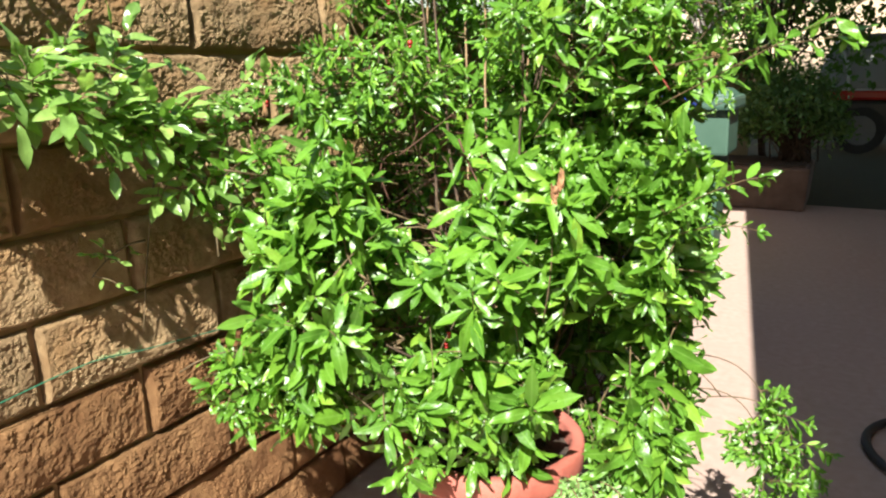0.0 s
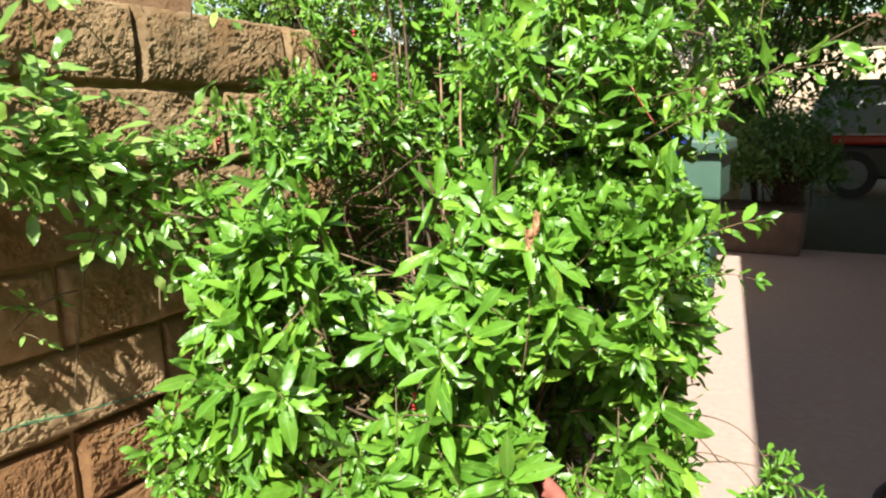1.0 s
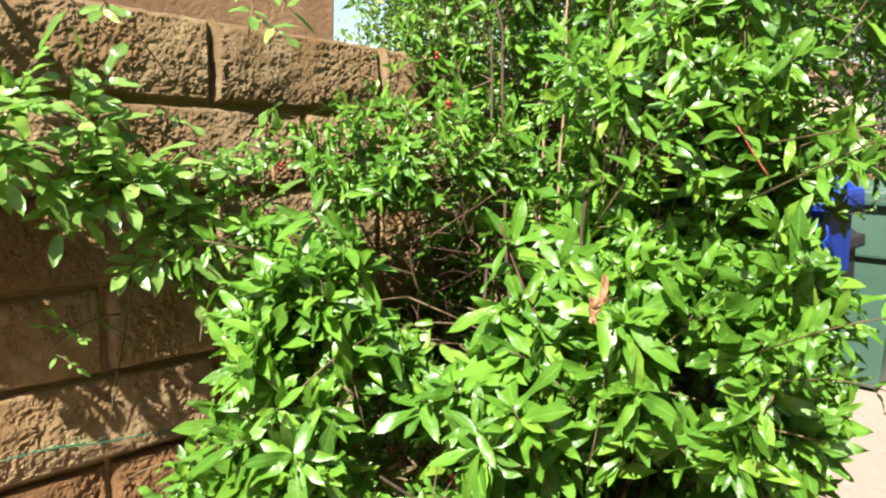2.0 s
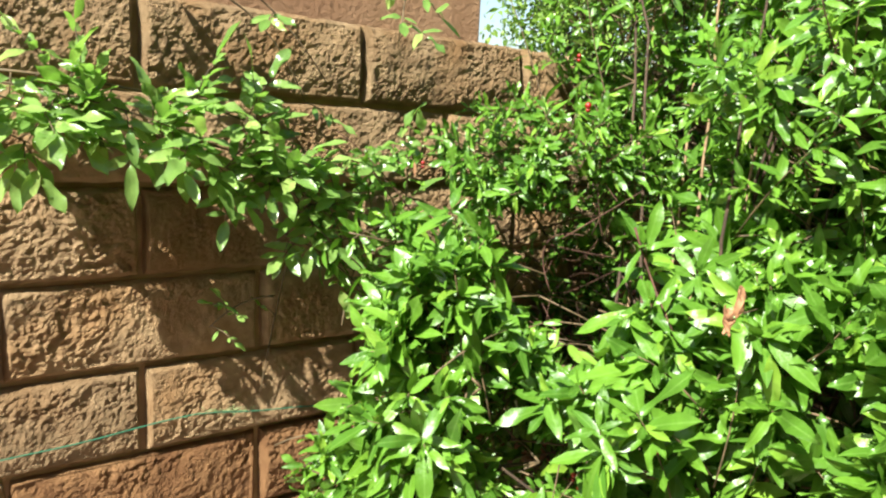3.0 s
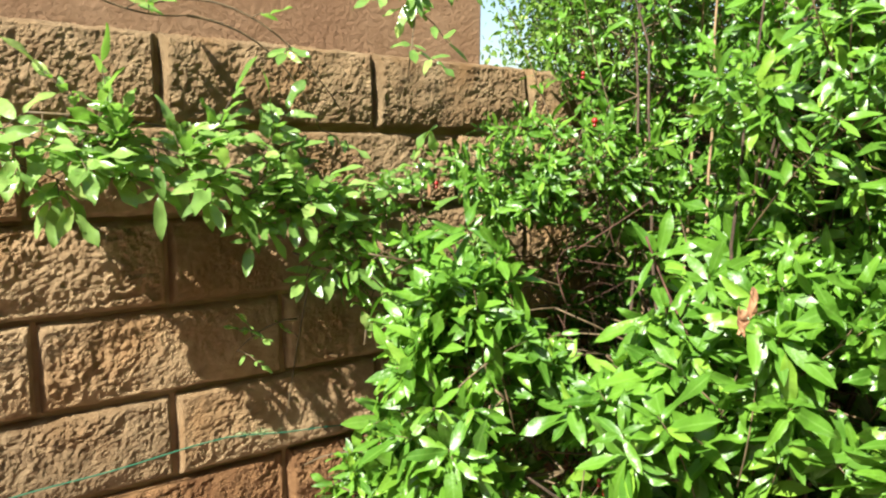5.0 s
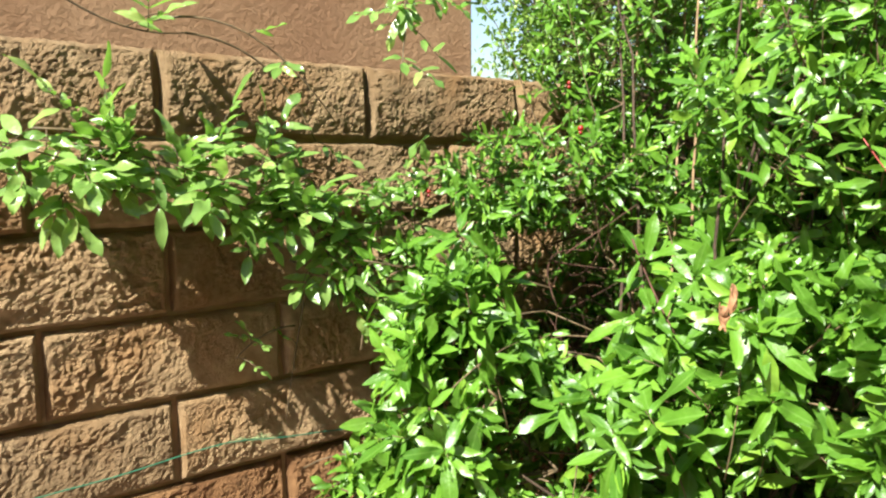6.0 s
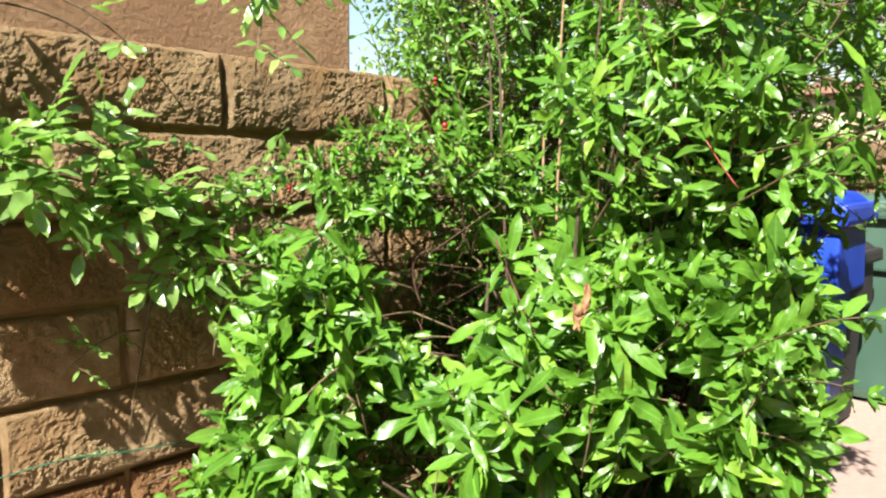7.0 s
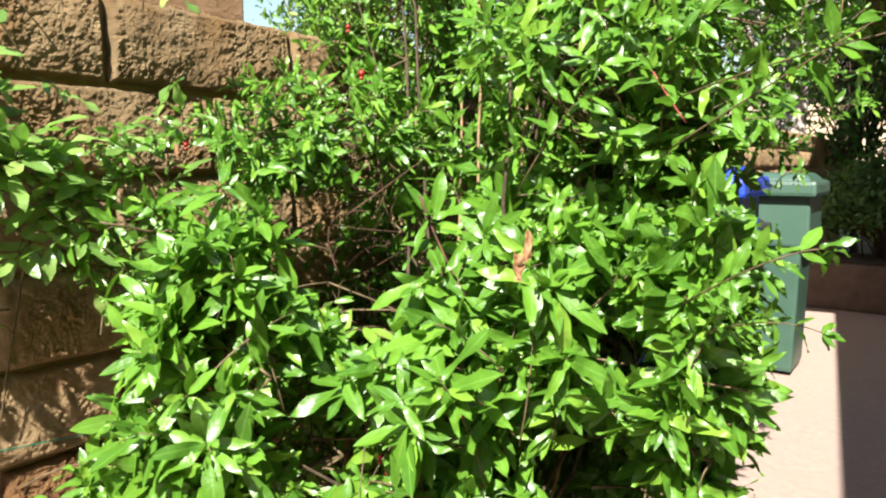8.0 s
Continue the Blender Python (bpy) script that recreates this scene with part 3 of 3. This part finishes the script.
# lobes of the crown: middle, radii, shoots, upward pull, leaf size
LOBES = [
    ((-0.79, 2.34, 0.75), (0.46, 0.44, 0.34), 241, 0.30, 1.24),
    ((-0.855, 1.82, 0.74), (0.125, 0.19, 0.3), 212, 0.15, 1.01),
    ((-1.05, 1.80, 1.00), (0.1, 0.17, 0.13), 24, 0.30, 0.88),
    ((-0.62, 2.04, 0.69), (0.25, 0.25, 0.22), 135, 0.30, 1.23),
    ((-0.49, 2.36, 0.8), (0.18, 0.3, 0.45), 183, 0.20, 1.30),
    ((-0.48, 2.31, 1.23), (0.25, 0.3, 0.3), 241, 0.50, 0.91),
    ((-0.83, 2.63, 1.26), (0.43, 0.33, 0.33), 270, 0.70, 0.92),
    ((-0.97, 2.13, 1.14), (0.16, 0.28, 0.13), 125, 0.45, 0.76),
    ((-0.85, 2.81, 1.63), (0.63, 0.38, 0.42), 470, 0.90, 0.88),
    ((-0.72, 1.84, 0.51), (0.13, 0.12, 0.12), 34, -0.35, 1.01),
    ((-1.0, 2.15, 0.47), (0.12, 0.14, 0.18), 39, -0.20, 0.95),
    ((-1.03, 2.46, 1.55), (0.22, 0.29, 0.38), 200, 0.90, 0.84),
    ((-0.31, 2.13, 0.47), (0.07, 0.13, 0.19), 72, -0.60, 1.23),
    ((-0.53, 2.46, 0.35), (0.23, 0.18, 0.22), 172, -0.10, 1.08),
    ((-1.08, 2.37, 0.84), (0.1, 0.12, 0.22), 34, 0.20, 0.80),
    ((-0.3, 2.15, 0.82), (0.06, 0.11, 0.23), 57, 0.10, 1.12),
    ((-0.48, 2.14, 0.85), (0.21, 0.14, 0.17), 86, 0.30, 1.21),
    ((-0.61, 2.49, 0.9), (0.25, 0.19, 0.46), 252, 0.40, 0.98),
    ((-0.59, 1.97, 0.49), (0.10, 0.09, 0.12), 36, -0.50, 1.13),
    ((-0.985, 1.68, 0.59), (0.07, 0.08, 0.09), 29, -0.10, 0.90),
    ((-0.278, 2.155, 0.84), (0.065, 0.11, 0.22), 42, 0.10, 0.95),
    ((-0.68, 3.05, 1.47), (0.48, 0.3, 0.5), 300, 0.80, 0.88),
    ((-0.392, 2.434, 1.082), (0.09, 0.10, 0.09), 40, 0.20, 1.05),
    ((-0.42, 2.34, 1.52), (0.3, 0.28, 0.26), 140, 0.70, 0.95),
]
# hollows in its side, dark inside: middle, axis, radius, flare, depth
HOLLOWS = [
    (np.array((-1.015, 2.166, 0.913)), unit(np.array((-0.69, 0.71, -0.16))), 0.112, 0.05, 0.1),
    (np.array((-0.845, 2.114, 1.042)), unit(np.array((-0.65, 0.76, -0.09))), 0.047, 0.05, 0.12),
    (np.array((-0.451, 2.146, 0.605)), unit(np.array((-0.37, 0.82, -0.43))), 0.085, 0.04, 0.28),
    (np.array((-0.921, 2.045, 0.559)), unit(np.array((-0.64, 0.65, -0.41))), 0.070, 0.04, 0.06),
    (np.array((-0.414, 2.200, 0.797)), unit(np.array((-0.36, 0.89, -0.29))), 0.050, 0.04, 0.15),
    (np.array((-0.459, 2.146, 0.486)), unit(np.array((-0.36, 0.79, -0.50))), 0.085, 0.04, 0.28),
    (np.array((-0.430, 2.080, 0.430)), unit(np.array((-0.29, 0.90, -0.45))), 0.065, 0.03, 0.15),
]


def in_hollow(p):
    for middle, axis, wide, flare, deep in HOLLOWS:
        d = p - middle
        a = float(d @ axis)
        if -0.42 < a < deep and np.linalg.norm(d - axis * a) < wide + flare * a + 0.05 * noise.noise(Vector(p) * 14):
            return True
    return False


stems, canes = [], Tubes(6)
foot = np.array((POT[0], POT[1], 0.305))
leaf_rows = []
for lobe, (middle, radii, count, pull, grow) in enumerate(LOBES):
    c, r = np.array(middle), np.array(radii)
    mids = []
    for k in range(3):
        f0 = foot + np.append(rng.normal(0, 0.05, 2), 0)
        e = c + r * rng.normal(0, 0.3, 3)
        line = [q + Vector(rng.normal(0, 0.008, 3)) for q in bend(f0, (f0 + e) / 2 + np.append(rng.normal(0, 0.07, 2), 0.06), e, 12)]
        stems.append(line)
        mids += [np.array(tuple(p)) for p in line[5:]]
    for k in range(count):
        u = unit(rng.normal(0, 1, 3))
        if u[1] > 0.35 and rng.random() < 0.45:
            u[1] = -u[1]
        p = c + r * u * rng.uniform(0.75, 1.1)
        # foliage stands in clumps with dark gaps between
        gaps = -0.08 if lobe == 1 else -0.24 if lobe in (0, 16) else -0.4 if lobe in (2, 7, 10, 11, 13, 14, 15, 17, 19, 20, 21) else 0.0 if p[2] > 1.2 else 0.05 if p[2] > 0.62 else -0.05
        if in_hollow(p) or noise.noise(Vector(p) * 8) + 0.35 * noise.noise(Vector(p) * 17) < gaps:
            continue
        p[0] = max(p[0], -1.13)
        way = unit(u * 0.8 + np.array((0, -0.12, pull)) + rng.normal(0, 0.3, 3))
        long = rng.uniform(0.07, 0.22) * min(1.0, 0.3 + min(radii) / 0.16)
        s = p - way * long
        m = mids[int(np.argmin([np.linalg.norm(q - s) for q in mids]))]
        if (s - m) @ (p - s) > 0 and (not in_hollow((m + s) / 2) or rng.random() < 0.3):
            canes.add(bend(m, (m + s) / 2 + rng.normal(0, 0.02, 3), s, 4), *((0.0026, 0.0016) if c[2] < 1.2 else (0.0016, 0.0011)))
        line = bend(s, (s + p) / 2 + np.array((0, 0, 0.015)) + rng.normal(0, 0.008, 3), p, 6)
        if not in_hollow((s + p) / 2):
            canes.add(line, 0.0016, 0.0007)
        rosette_on(line, rng, leaf_rows, (0.036 * grow, (0.084 if grow > 0.92 else 0.066) * grow), pairs=int(round(long / 0.045)), whorl=int(rng.integers(4, 8)))
# long shoots that reach out of the crown: foot, bow, tip, leaf size
REACH = [
    ((-0.309, 2.015, 1.106), (-0.135, 1.898, 1.193), (0.013, 1.875, 1.268), 0.75),
    ((-0.316, 2.075, 1.174), (-0.173, 1.915, 1.194), (-0.028, 1.892, 1.211), 0.7),
    ((-0.284, 2.018, 0.920), (-0.143, 1.895, 1.019), (-0.117, 1.946, 1.005), 0.65),
    ((-0.296, 2.075, 0.861), (-0.181, 1.958, 0.938), (-0.128, 1.990, 0.912), 0.5),
    ((-0.925, 2.083, 1.128), (-1.035, 2.043, 1.443), (-1.068, 2.007, 1.497), 0.8),
    ((-0.896, 2.204, 1.176), (-1.000, 2.181, 1.441), (-0.965, 2.136, 1.575), 0.8),
]
for a, b, c, grow in REACH:
    line = bend(a, b, c, 12)
    canes.add(line, 0.0012, 0.0006)
    leaves_on(line, rng, leaf_rows, gap=0.042 if a[2] > 1.1 else 0.018, size=(0.034 * grow, 0.066 * grow), start=0.2, tip=4)
# a drooping spray with many small leaves beside the pot
SPRAY = [
    ((-0.318, 2.305, 0.541), (-0.033, 2.315, 0.647), (-0.085, 2.281, 0.117), 20),
    ((-0.297, 2.285, 0.471), (-0.046, 2.291, 0.579), (-0.11, 2.251, 0.098), 18),
    ((-0.229, 2.295, 0.466), (0.004, 2.322, 0.530), (-0.055, 2.305, 0.208), 12),
]
for a, b, c, n in SPRAY:
    main = bend(a, b, c, 20)
    canes.add(main, 0.0015, 0.0008)
    leaves_on(main, rng, leaf_rows, gap=0.022, size=(0.016, 0.030), start=0.4, tip=4)
    for k in range(n):
        i = int(rng.uniform(0.4, 0.99) ** 0.8 * 19)
        p = np.array(tuple(main[i]))
        e = p + unit(np.array((rng.normal(0.1, 0.7), rng.normal(-0.2, 0.5), rng.normal(0.1, 0.6)))) * rng.uniform(0.03, 0.10)
        side = bend(p, (p + e) / 2 + np.array((0, 0, 0.015)), e, 5)
        canes.add(side, 0.001, 0.0006)
        leaves_on(side, rng, leaf_rows, gap=0.011, size=(0.015, 0.033), ratio=(0.24, 0.36), start=0.2, tip=4)
leaves_on(bend((-0.274, 1.968, 1.136), (-0.288, 1.954, 1.159), (-0.305, 1.943, 1.192), 6), rng, leaf_rows, gap=0.03, size=(0.03, 0.05), start=0.35, tip=4)
leaf_rows = [r for r in leaf_rows if not in_hollow(np.array(r[:3]) + 0.5 * r[9] * np.array(r[3:6]))]
for line in stems:
    if any(in_hollow(np.array(tuple(q))) for q in line[5:10:2]):
        continue
    tb = Tubes(7)
    tb.add(line, 0.0045, 0.0016)
    tb.make("stem", M_BARK, shrub)
tangle, withered = Tubes(4), []
for k in range(80):
    a = np.array((-0.98, 2.10, 0.93)) + rng.normal(0, 1, 3) * np.array((0.08, 0.10, 0.09))
    e = a + unit(rng.normal(0, 1, 3) + np.array((0.1, -0.1, 0.7))) * rng.uniform(0.05, 0.19)
    a[0], e[0] = max(a[0], -1.165), max(e[0], -1.165)
    thick = rng.uniform(0.0006, 0.0013)
    tangle.add(bend(a, (a + e) / 2 + rng.normal(0, 0.011, 3), e, 6), thick, thick * 0.5)
    if k % 6 == 0:
        withered.append((*e, *unit(rng.normal(0, 1, 3) + np.array((0, 0, -1))), *unit(rng.normal(0, 1, 3)), rng.uniform(0.015, 0.03), 0.006))
# one bowed dry twig and a crooked pale one stand out before the dark
tangle.add(bend((-0.865, 2.02, 0.90), (-0.91, 1.99, 1.02), (-0.815, 2.04, 1.01), 14), 0.0016, 0.0008)
tangle.add(bend((-0.70, 2.03, 1.04), (-0.68, 2.05, 0.96), (-0.62, 2.04, 0.89), 10), 0.0022, 0.0014)
tangle.make("dead_twig_mass", M_DRYTWIG, shrub, "tangle of dry brown twigs inside the shrub")["kind"] = "stuff"
ob = new("withered_foliage", leaf_mesh("withered_foliage", withered, M_DEAD, rng))
ob.parent = shrub
ob["kind"] = "stuff"
canes.make("twiggery", M_TWIG, shrub)["kind"] = "stuff"


# upright tan canes that show between the leaves of the tall back part
for x, y, lean in ((-0.99, 2.36, 0.05), (-0.90, 2.42, 0.02), (-0.82, 2.36, -0.03), (-0.74, 2.44, 0.04), (-0.66, 2.32, 0.03), (-0.60, 2.42, -0.02), (-0.52, 2.34, 0.05), (-0.45, 2.40, 0.0)):
    tb = Tubes(6)
    base = np.array((POT[0] + 0.25 * (x - POT[0]), POT[1] + 0.25 * (y - POT[1]), 0.305))
    mid = np.array((x - lean, y, 1.0))
    tip = np.array((x + lean, y + 0.05, 2.0))
    tb.add([p + Vector(rng.normal(0, 0.004, 3)) for p in bend(base, mid, tip, 14)], 0.0042, 0.0018)
    tb.make("stem", M_CANE, shrub, "upright tan cane")


def single_leaves(name, rows, near, count, mat, parent_name, parent, widths):
    """The foliage as one mesh, and count of its nearest leaves as objects of their own under it."""
    picked = set(rng.permutation(near)[:count].tolist())
    rest = new(parent_name, leaf_mesh(parent_name, [r for i, r in enumerate(rows) if i not in picked], mat, rng))
    rest.parent = parent
    shapes = [leaf_mesh(name, [(0, 0, 0, 1, 0, 0, 0, 0, 1, 1, w)], mat, rng) for w in widths]
    for i in sorted(picked):
        r = rows[i]
        w, n = unit(np.array(r[3:6])), np.array(r[6:9])
        s = unit(np.cross(n, w))
        n = np.cross(w, s)
        ob = new(name, shapes[i % len(shapes)])
        ob.parent = rest
        ob.matrix_basis = Matrix((*zip(w * r[9], s * r[9], n * r[9], r[0:3]), (0, 0, 0, 1)))
    return rest


near = [i for i, r in enumerate(leaf_rows) if r[1] < 1.75 and r[9] > 0.042]
crown = single_leaves("leaf", leaf_rows, near, 290, M_LEAF, "crown", shrub, (0.25, 0.28, 0.30, 0.32, 0.34))
for x, y, z in ((-0.79, 1.998, 1.229), (-1.045, 1.854, 1.119), (-0.883, 2.067, 1.32), (-0.628, 1.85, 0.696), (-0.529, 1.903, 0.766), (-0.672, 1.916, 0.644)):
    bm = bmesh.new()
    bmesh.ops.create_uvsphere(bm, u_segments=12, v_segments=8, radius=0.0056 if 1.2 < z < 1.3 else 0.004, matrix=pose(x, y, z))
    bmesh.ops.create_cone(bm, cap_ends=True, segments=8, radius1=0.002, radius2=0.004, depth=0.005, matrix=pose(x, y, z - 0.008))
    part("fruit", bm, M_BERRY, shrub, "small red fruit", smooth=True)
tb = Tubes(6)
tb.add(bend((-0.274, 1.968, 1.136), (-0.288, 1.954, 1.159), (-0.305, 1.943, 1.192), 6), 0.0010, 0.0007)
tb.make("shoot", M_REDTWIG, shrub, "bright red young shoot")


def crumpled_leaf(at, long, wide, seed):
    """A withered leaf hanging by its stalk: a blade rolled round its length and crushed, with a torn rim."""
    r = random.Random(seed)
    shift, roll = Vector((r.uniform(0, 50), r.uniform(0, 50), r.uniform(0, 50))), r.uniform(1.2, 2.0)
    verts, faces, nu, nv = [], [], 13, 8
    for i in range(nu):
        a = i / (nu - 1)
        half = wide * math.sin(math.pi * min(1.0, a * 0.9 + 0.06)) ** 0.6 * (1 + 0.35 * noise.noise(Vector((a * 4, 0, 0)) + shift))
        for j in range(nv):
            b = j / (nv - 1) * 2 - 1
            p = Vector((half * math.sin(b * roll) / roll, half * (1 - math.cos(b * roll)) * 0.6, -a * long + 0.12 * long * b * b))
            p += 0.0065 * noise.noise_vector(Vector((a * 2.6, b * 1.6, 0)) + shift)
            verts.append(tuple(Vector(at) + p))
    for i in range(nu - 1):
        for j in range(nv - 1):
            k = i * nv + j
            faces.append((k, k + 1, k + nv + 1, k + nv))
    ob = mesh_ob("dry_leaf", verts, faces, M_DEAD, shrub, "curled brown dry leaf")
    solid = ob.modifiers.new("thickness", "SOLIDIFY")
    solid.thickness = 0.0005


for at, long, wide in (((-0.428, 1.886, 1.008), 0.036, 0.009), ((-0.438, 1.880, 0.982), 0.032, 0.012)):
    crumpled_leaf(at, long, wide, int(long * 1000))

# ---- trailing plant over the pot's rim ----
trail = thing("trailing_plant", "pale green trailing plant hanging over the pot rim", "plant", (0, 0, 0))
tb, rows = Tubes(5), []
for k in range(20):
    x = -0.395 + rng.normal(0, 0.036)
    line = bend((-0.45 + rng.normal(0, 0.03), 2.06, 0.32), (x - 0.01, 1.97, 0.40 + rng.normal(0, 0.02)), (x + rng.normal(0, 0.03), 1.95 + rng.normal(0, 0.03), 0.20 + rng.uniform(-0.06, 0.14)), 9)
    tb.add(line, 0.002, 0.0012)
    leaves_on(line, rng, rows, gap=0.008, size=(0.009, 0.018), ratio=(0.35, 0.55), start=0.3, tip=3)
tb.make("stem_mass", M_TWIG, trail)["kind"] = "stuff"
ob = new("foliage", leaf_mesh("foliage", rows, M_FINE, rng))
ob.parent = trail
ob["kind"] = "stuff"

# ---- climbing vine on the wall ----
vine = thing("climbing_vine", "climbing vine with small glossy leaflets draped over the wall", "vine", (0, 0, 0))
vine_rows, stalks = [], Tubes(5)


def frond(p, way, rng, n=3, size=0.046):
    """A small stalk with paired leaflets and one at its end."""
    way = unit(way)
    side = unit(np.cross(way, [0.2, 0.1, 1]))
    up = np.cross(side, way)
    long = 0.022 * (n + 0.6)
    e = p + way * long
    stalks.add([p, (p + e) / 2 + up * 0.004, e], 0.0011, 0.0007)
    for k in range(n):
        q = p + way * long * (k + 0.7) / (n + 0.2)
        for s in (-1, 1):
            w = unit(way * 0.55 + side * s + rng.normal(0, 0.15, 3))
            L = size * rng.uniform(0.6, 1.2)
            vine_rows.append((*q, *unit(w + rng.normal(0, 0.2, 3)), *unit(0.6 * up + np.array([0.55, -0.6, 0.5]) + rng.normal(0, 0.42, 3)), L, L * rng.uniform(0.29, 0.39)))
    L = size * rng.uniform(1.05, 1.35)
    vine_rows.append((*e, *unit(way + rng.normal(0, 0.1, 3)), *unit(up + np.array([0.5, -0.3, 0.6])), L, L * 0.36))


# stems on the wall: foot, bow, tip, fronds, bare share, leaflet length
RUNNERS = [
    ((-1.048, 0.708, 1.291), (-1.088, 1.036, 1.258), (-1.112, 1.319, 1.157), 8, 0.72, 0.052),
    ((-1.058, 0.758, 1.228), (-1.092, 1.059, 1.221), (-1.102, 1.241, 1.132), 7, 0.72, 0.052),
    ((-1.15, 1.122, 1.221), (-1.09, 1.337, 1.208), (-1.08, 1.467, 1.143), 13, 0.04, 0.052),
    ((-1.15, 1.205, 1.23), (-1.09, 1.412, 1.223), (-1.10, 1.587, 1.165), 22, 0.04, 0.052),
    ((-1.15, 1.257, 1.187), (-1.09, 1.414, 1.17), (-1.08, 1.518, 1.095), 13, 0.04, 0.050),
    ((-1.15, 1.434, 1.145), (-1.09, 1.605, 1.139), (-1.08, 1.66, 0.995), 18, 0.04, 0.048),
    ((-1.15, 1.367, 1.159), (-1.09, 1.498, 1.133), (-1.08, 1.506, 1.065), 9, 0.04, 0.050),
    ((-1.13, 1.56, 1.115), (-1.05, 1.76, 1.13), (-1.08, 2.00, 1.114), 16, 0.04, 0.048),
    ((-1.13, 1.58, 1.05), (-1.03, 1.76, 1.04), (-1.05, 1.95, 0.96), 20, 0.04, 0.048),
    ((-1.13, 1.60, 1.0), (-1.05, 1.72, 0.95), (-1.03, 1.80, 0.80), 10, 0.04, 0.046),
    ((-1.144, 1.386, 1.403), (-1.090, 1.533, 1.450), (-1.054, 1.662, 1.245), 2, 0.3, 0.040),
    ((-1.042, 1.831, 1.629), (-0.986, 1.784, 1.523), (-0.967, 1.740, 1.303), 16, 0.04, 0.038),
    ((-1.165, 1.66, 0.98), (-1.17, 1.63, 0.86), (-1.17, 1.60, 0.69), 1, 0.0, 0.022),
    ((-1.16, 1.62, 0.87), (-1.165, 1.56, 0.875), (-1.165, 1.505, 0.825), 4, 0.3, 0.024),
    ((-1.12, 1.20, 1.46), (-1.11, 1.31, 1.36), (-1.12, 1.43, 1.385), 2, 0.5, 0.046),
    ((-1.12, 1.43, 1.385), (-1.11, 1.58, 1.38), (-1.12, 1.655, 1.215), 1, 0.4, 0.040),
]
for a, b, c, n, bare, size in RUNNERS:
    line = bend(a, b, c, 16)
    stalks.add(line, 0.0022, 0.0011)
    for k in range(n):
        t = rng.uniform(bare, 1.0)
        i = min(int(t * 15), 14)
        p = np.array(tuple(line[i].lerp(line[i + 1], t * 15 - i)))
        along = np.array(tuple(line[i + 1] - line[i]))
        frond(p, unit(along) * 0.25 + np.array([rng.uniform(-0.2, 0.9), rng.normal(0, 0.6), rng.normal(-0.15, 0.7)]), rng, int(rng.integers(1, 4)), size)
stalks.make("stem_mass", M_TWIG, vine)["kind"] = "stuff"
near = [i for i, r in enumerate(vine_rows) if r[1] < 1.5 and r[9] > 0.03]
single_leaves("leaflet", vine_rows, near, 220, M_VINE, "foliage", vine, (0.30, 0.34, 0.38))

# ---- twine along the wall ----
twine = thing("twine", "thin green plastic twine strung along the wall", "string", (0, 0, 0))
tb = Tubes(6)
sag = lambda y: float(np.interp(y, (-1.0, 1.1, 1.5, 1.72, 2.4), (0.52, 0.647, 0.671, 0.638, 0.58)))
tb.add([(GX + 0.028 + 0.004 * math.sin(9 * y), y, sag(y) + 0.002 * math.sin(23 * y)) for y in np.linspace(-1.0, 2.4, 90)], 0.0011, 0.0011)
tb.make("strand", M_STRING, twine)
tb = Tubes(3)
for k in range(60):
    y = rng.normal(1.545, 0.035)
    a = np.array((GX + 0.026, y, sag(y)))
    tb.add([a, a + rng.normal(0, 1, 3) * (0.003, 0.014, 0.006) + np.array((0.003, 0, 0))], 0.0005, 0.0003)
tb.make("frayed_fibre_mass", M_FIBRE, twine, "pale green frayed fibres")["kind"] = "stuff"

# ---- the wall's blocks ----
rb = random.Random(3)
for c in range(COURSES):
    z = COURSE * (COURSES - 1 - c) + COURSE / 2
    y0 = 1.2 + (LONG / 2 if c % 2 == 0 else 0) - 10 * LONG
    for k in range(32):
        y = y0 + (k + 0.5) * LONG
        if -2.9 < y < 9.0:
            ob = new("block", rb.choice(PLAIN_BLOCKS if not 0.4 < y < 2.8 else CAP_BLOCKS if c == 0 else SOILED_SHADED_BLOCKS if (c > 5 or c == 5 and y > 1.15) else BLOCKS))
            ob.parent = wall
            # the course under the cap is laid a little proud and leans back
            lean, proud = (-4.0, 0.006) if c == 1 else (rb.uniform(-1.0, 0.5), 0)
            ob.matrix_basis = pose(GX + proud + rb.uniform(-0.003, 0.003), y, z, 0, lean, rb.uniform(-0.4, 0.4))
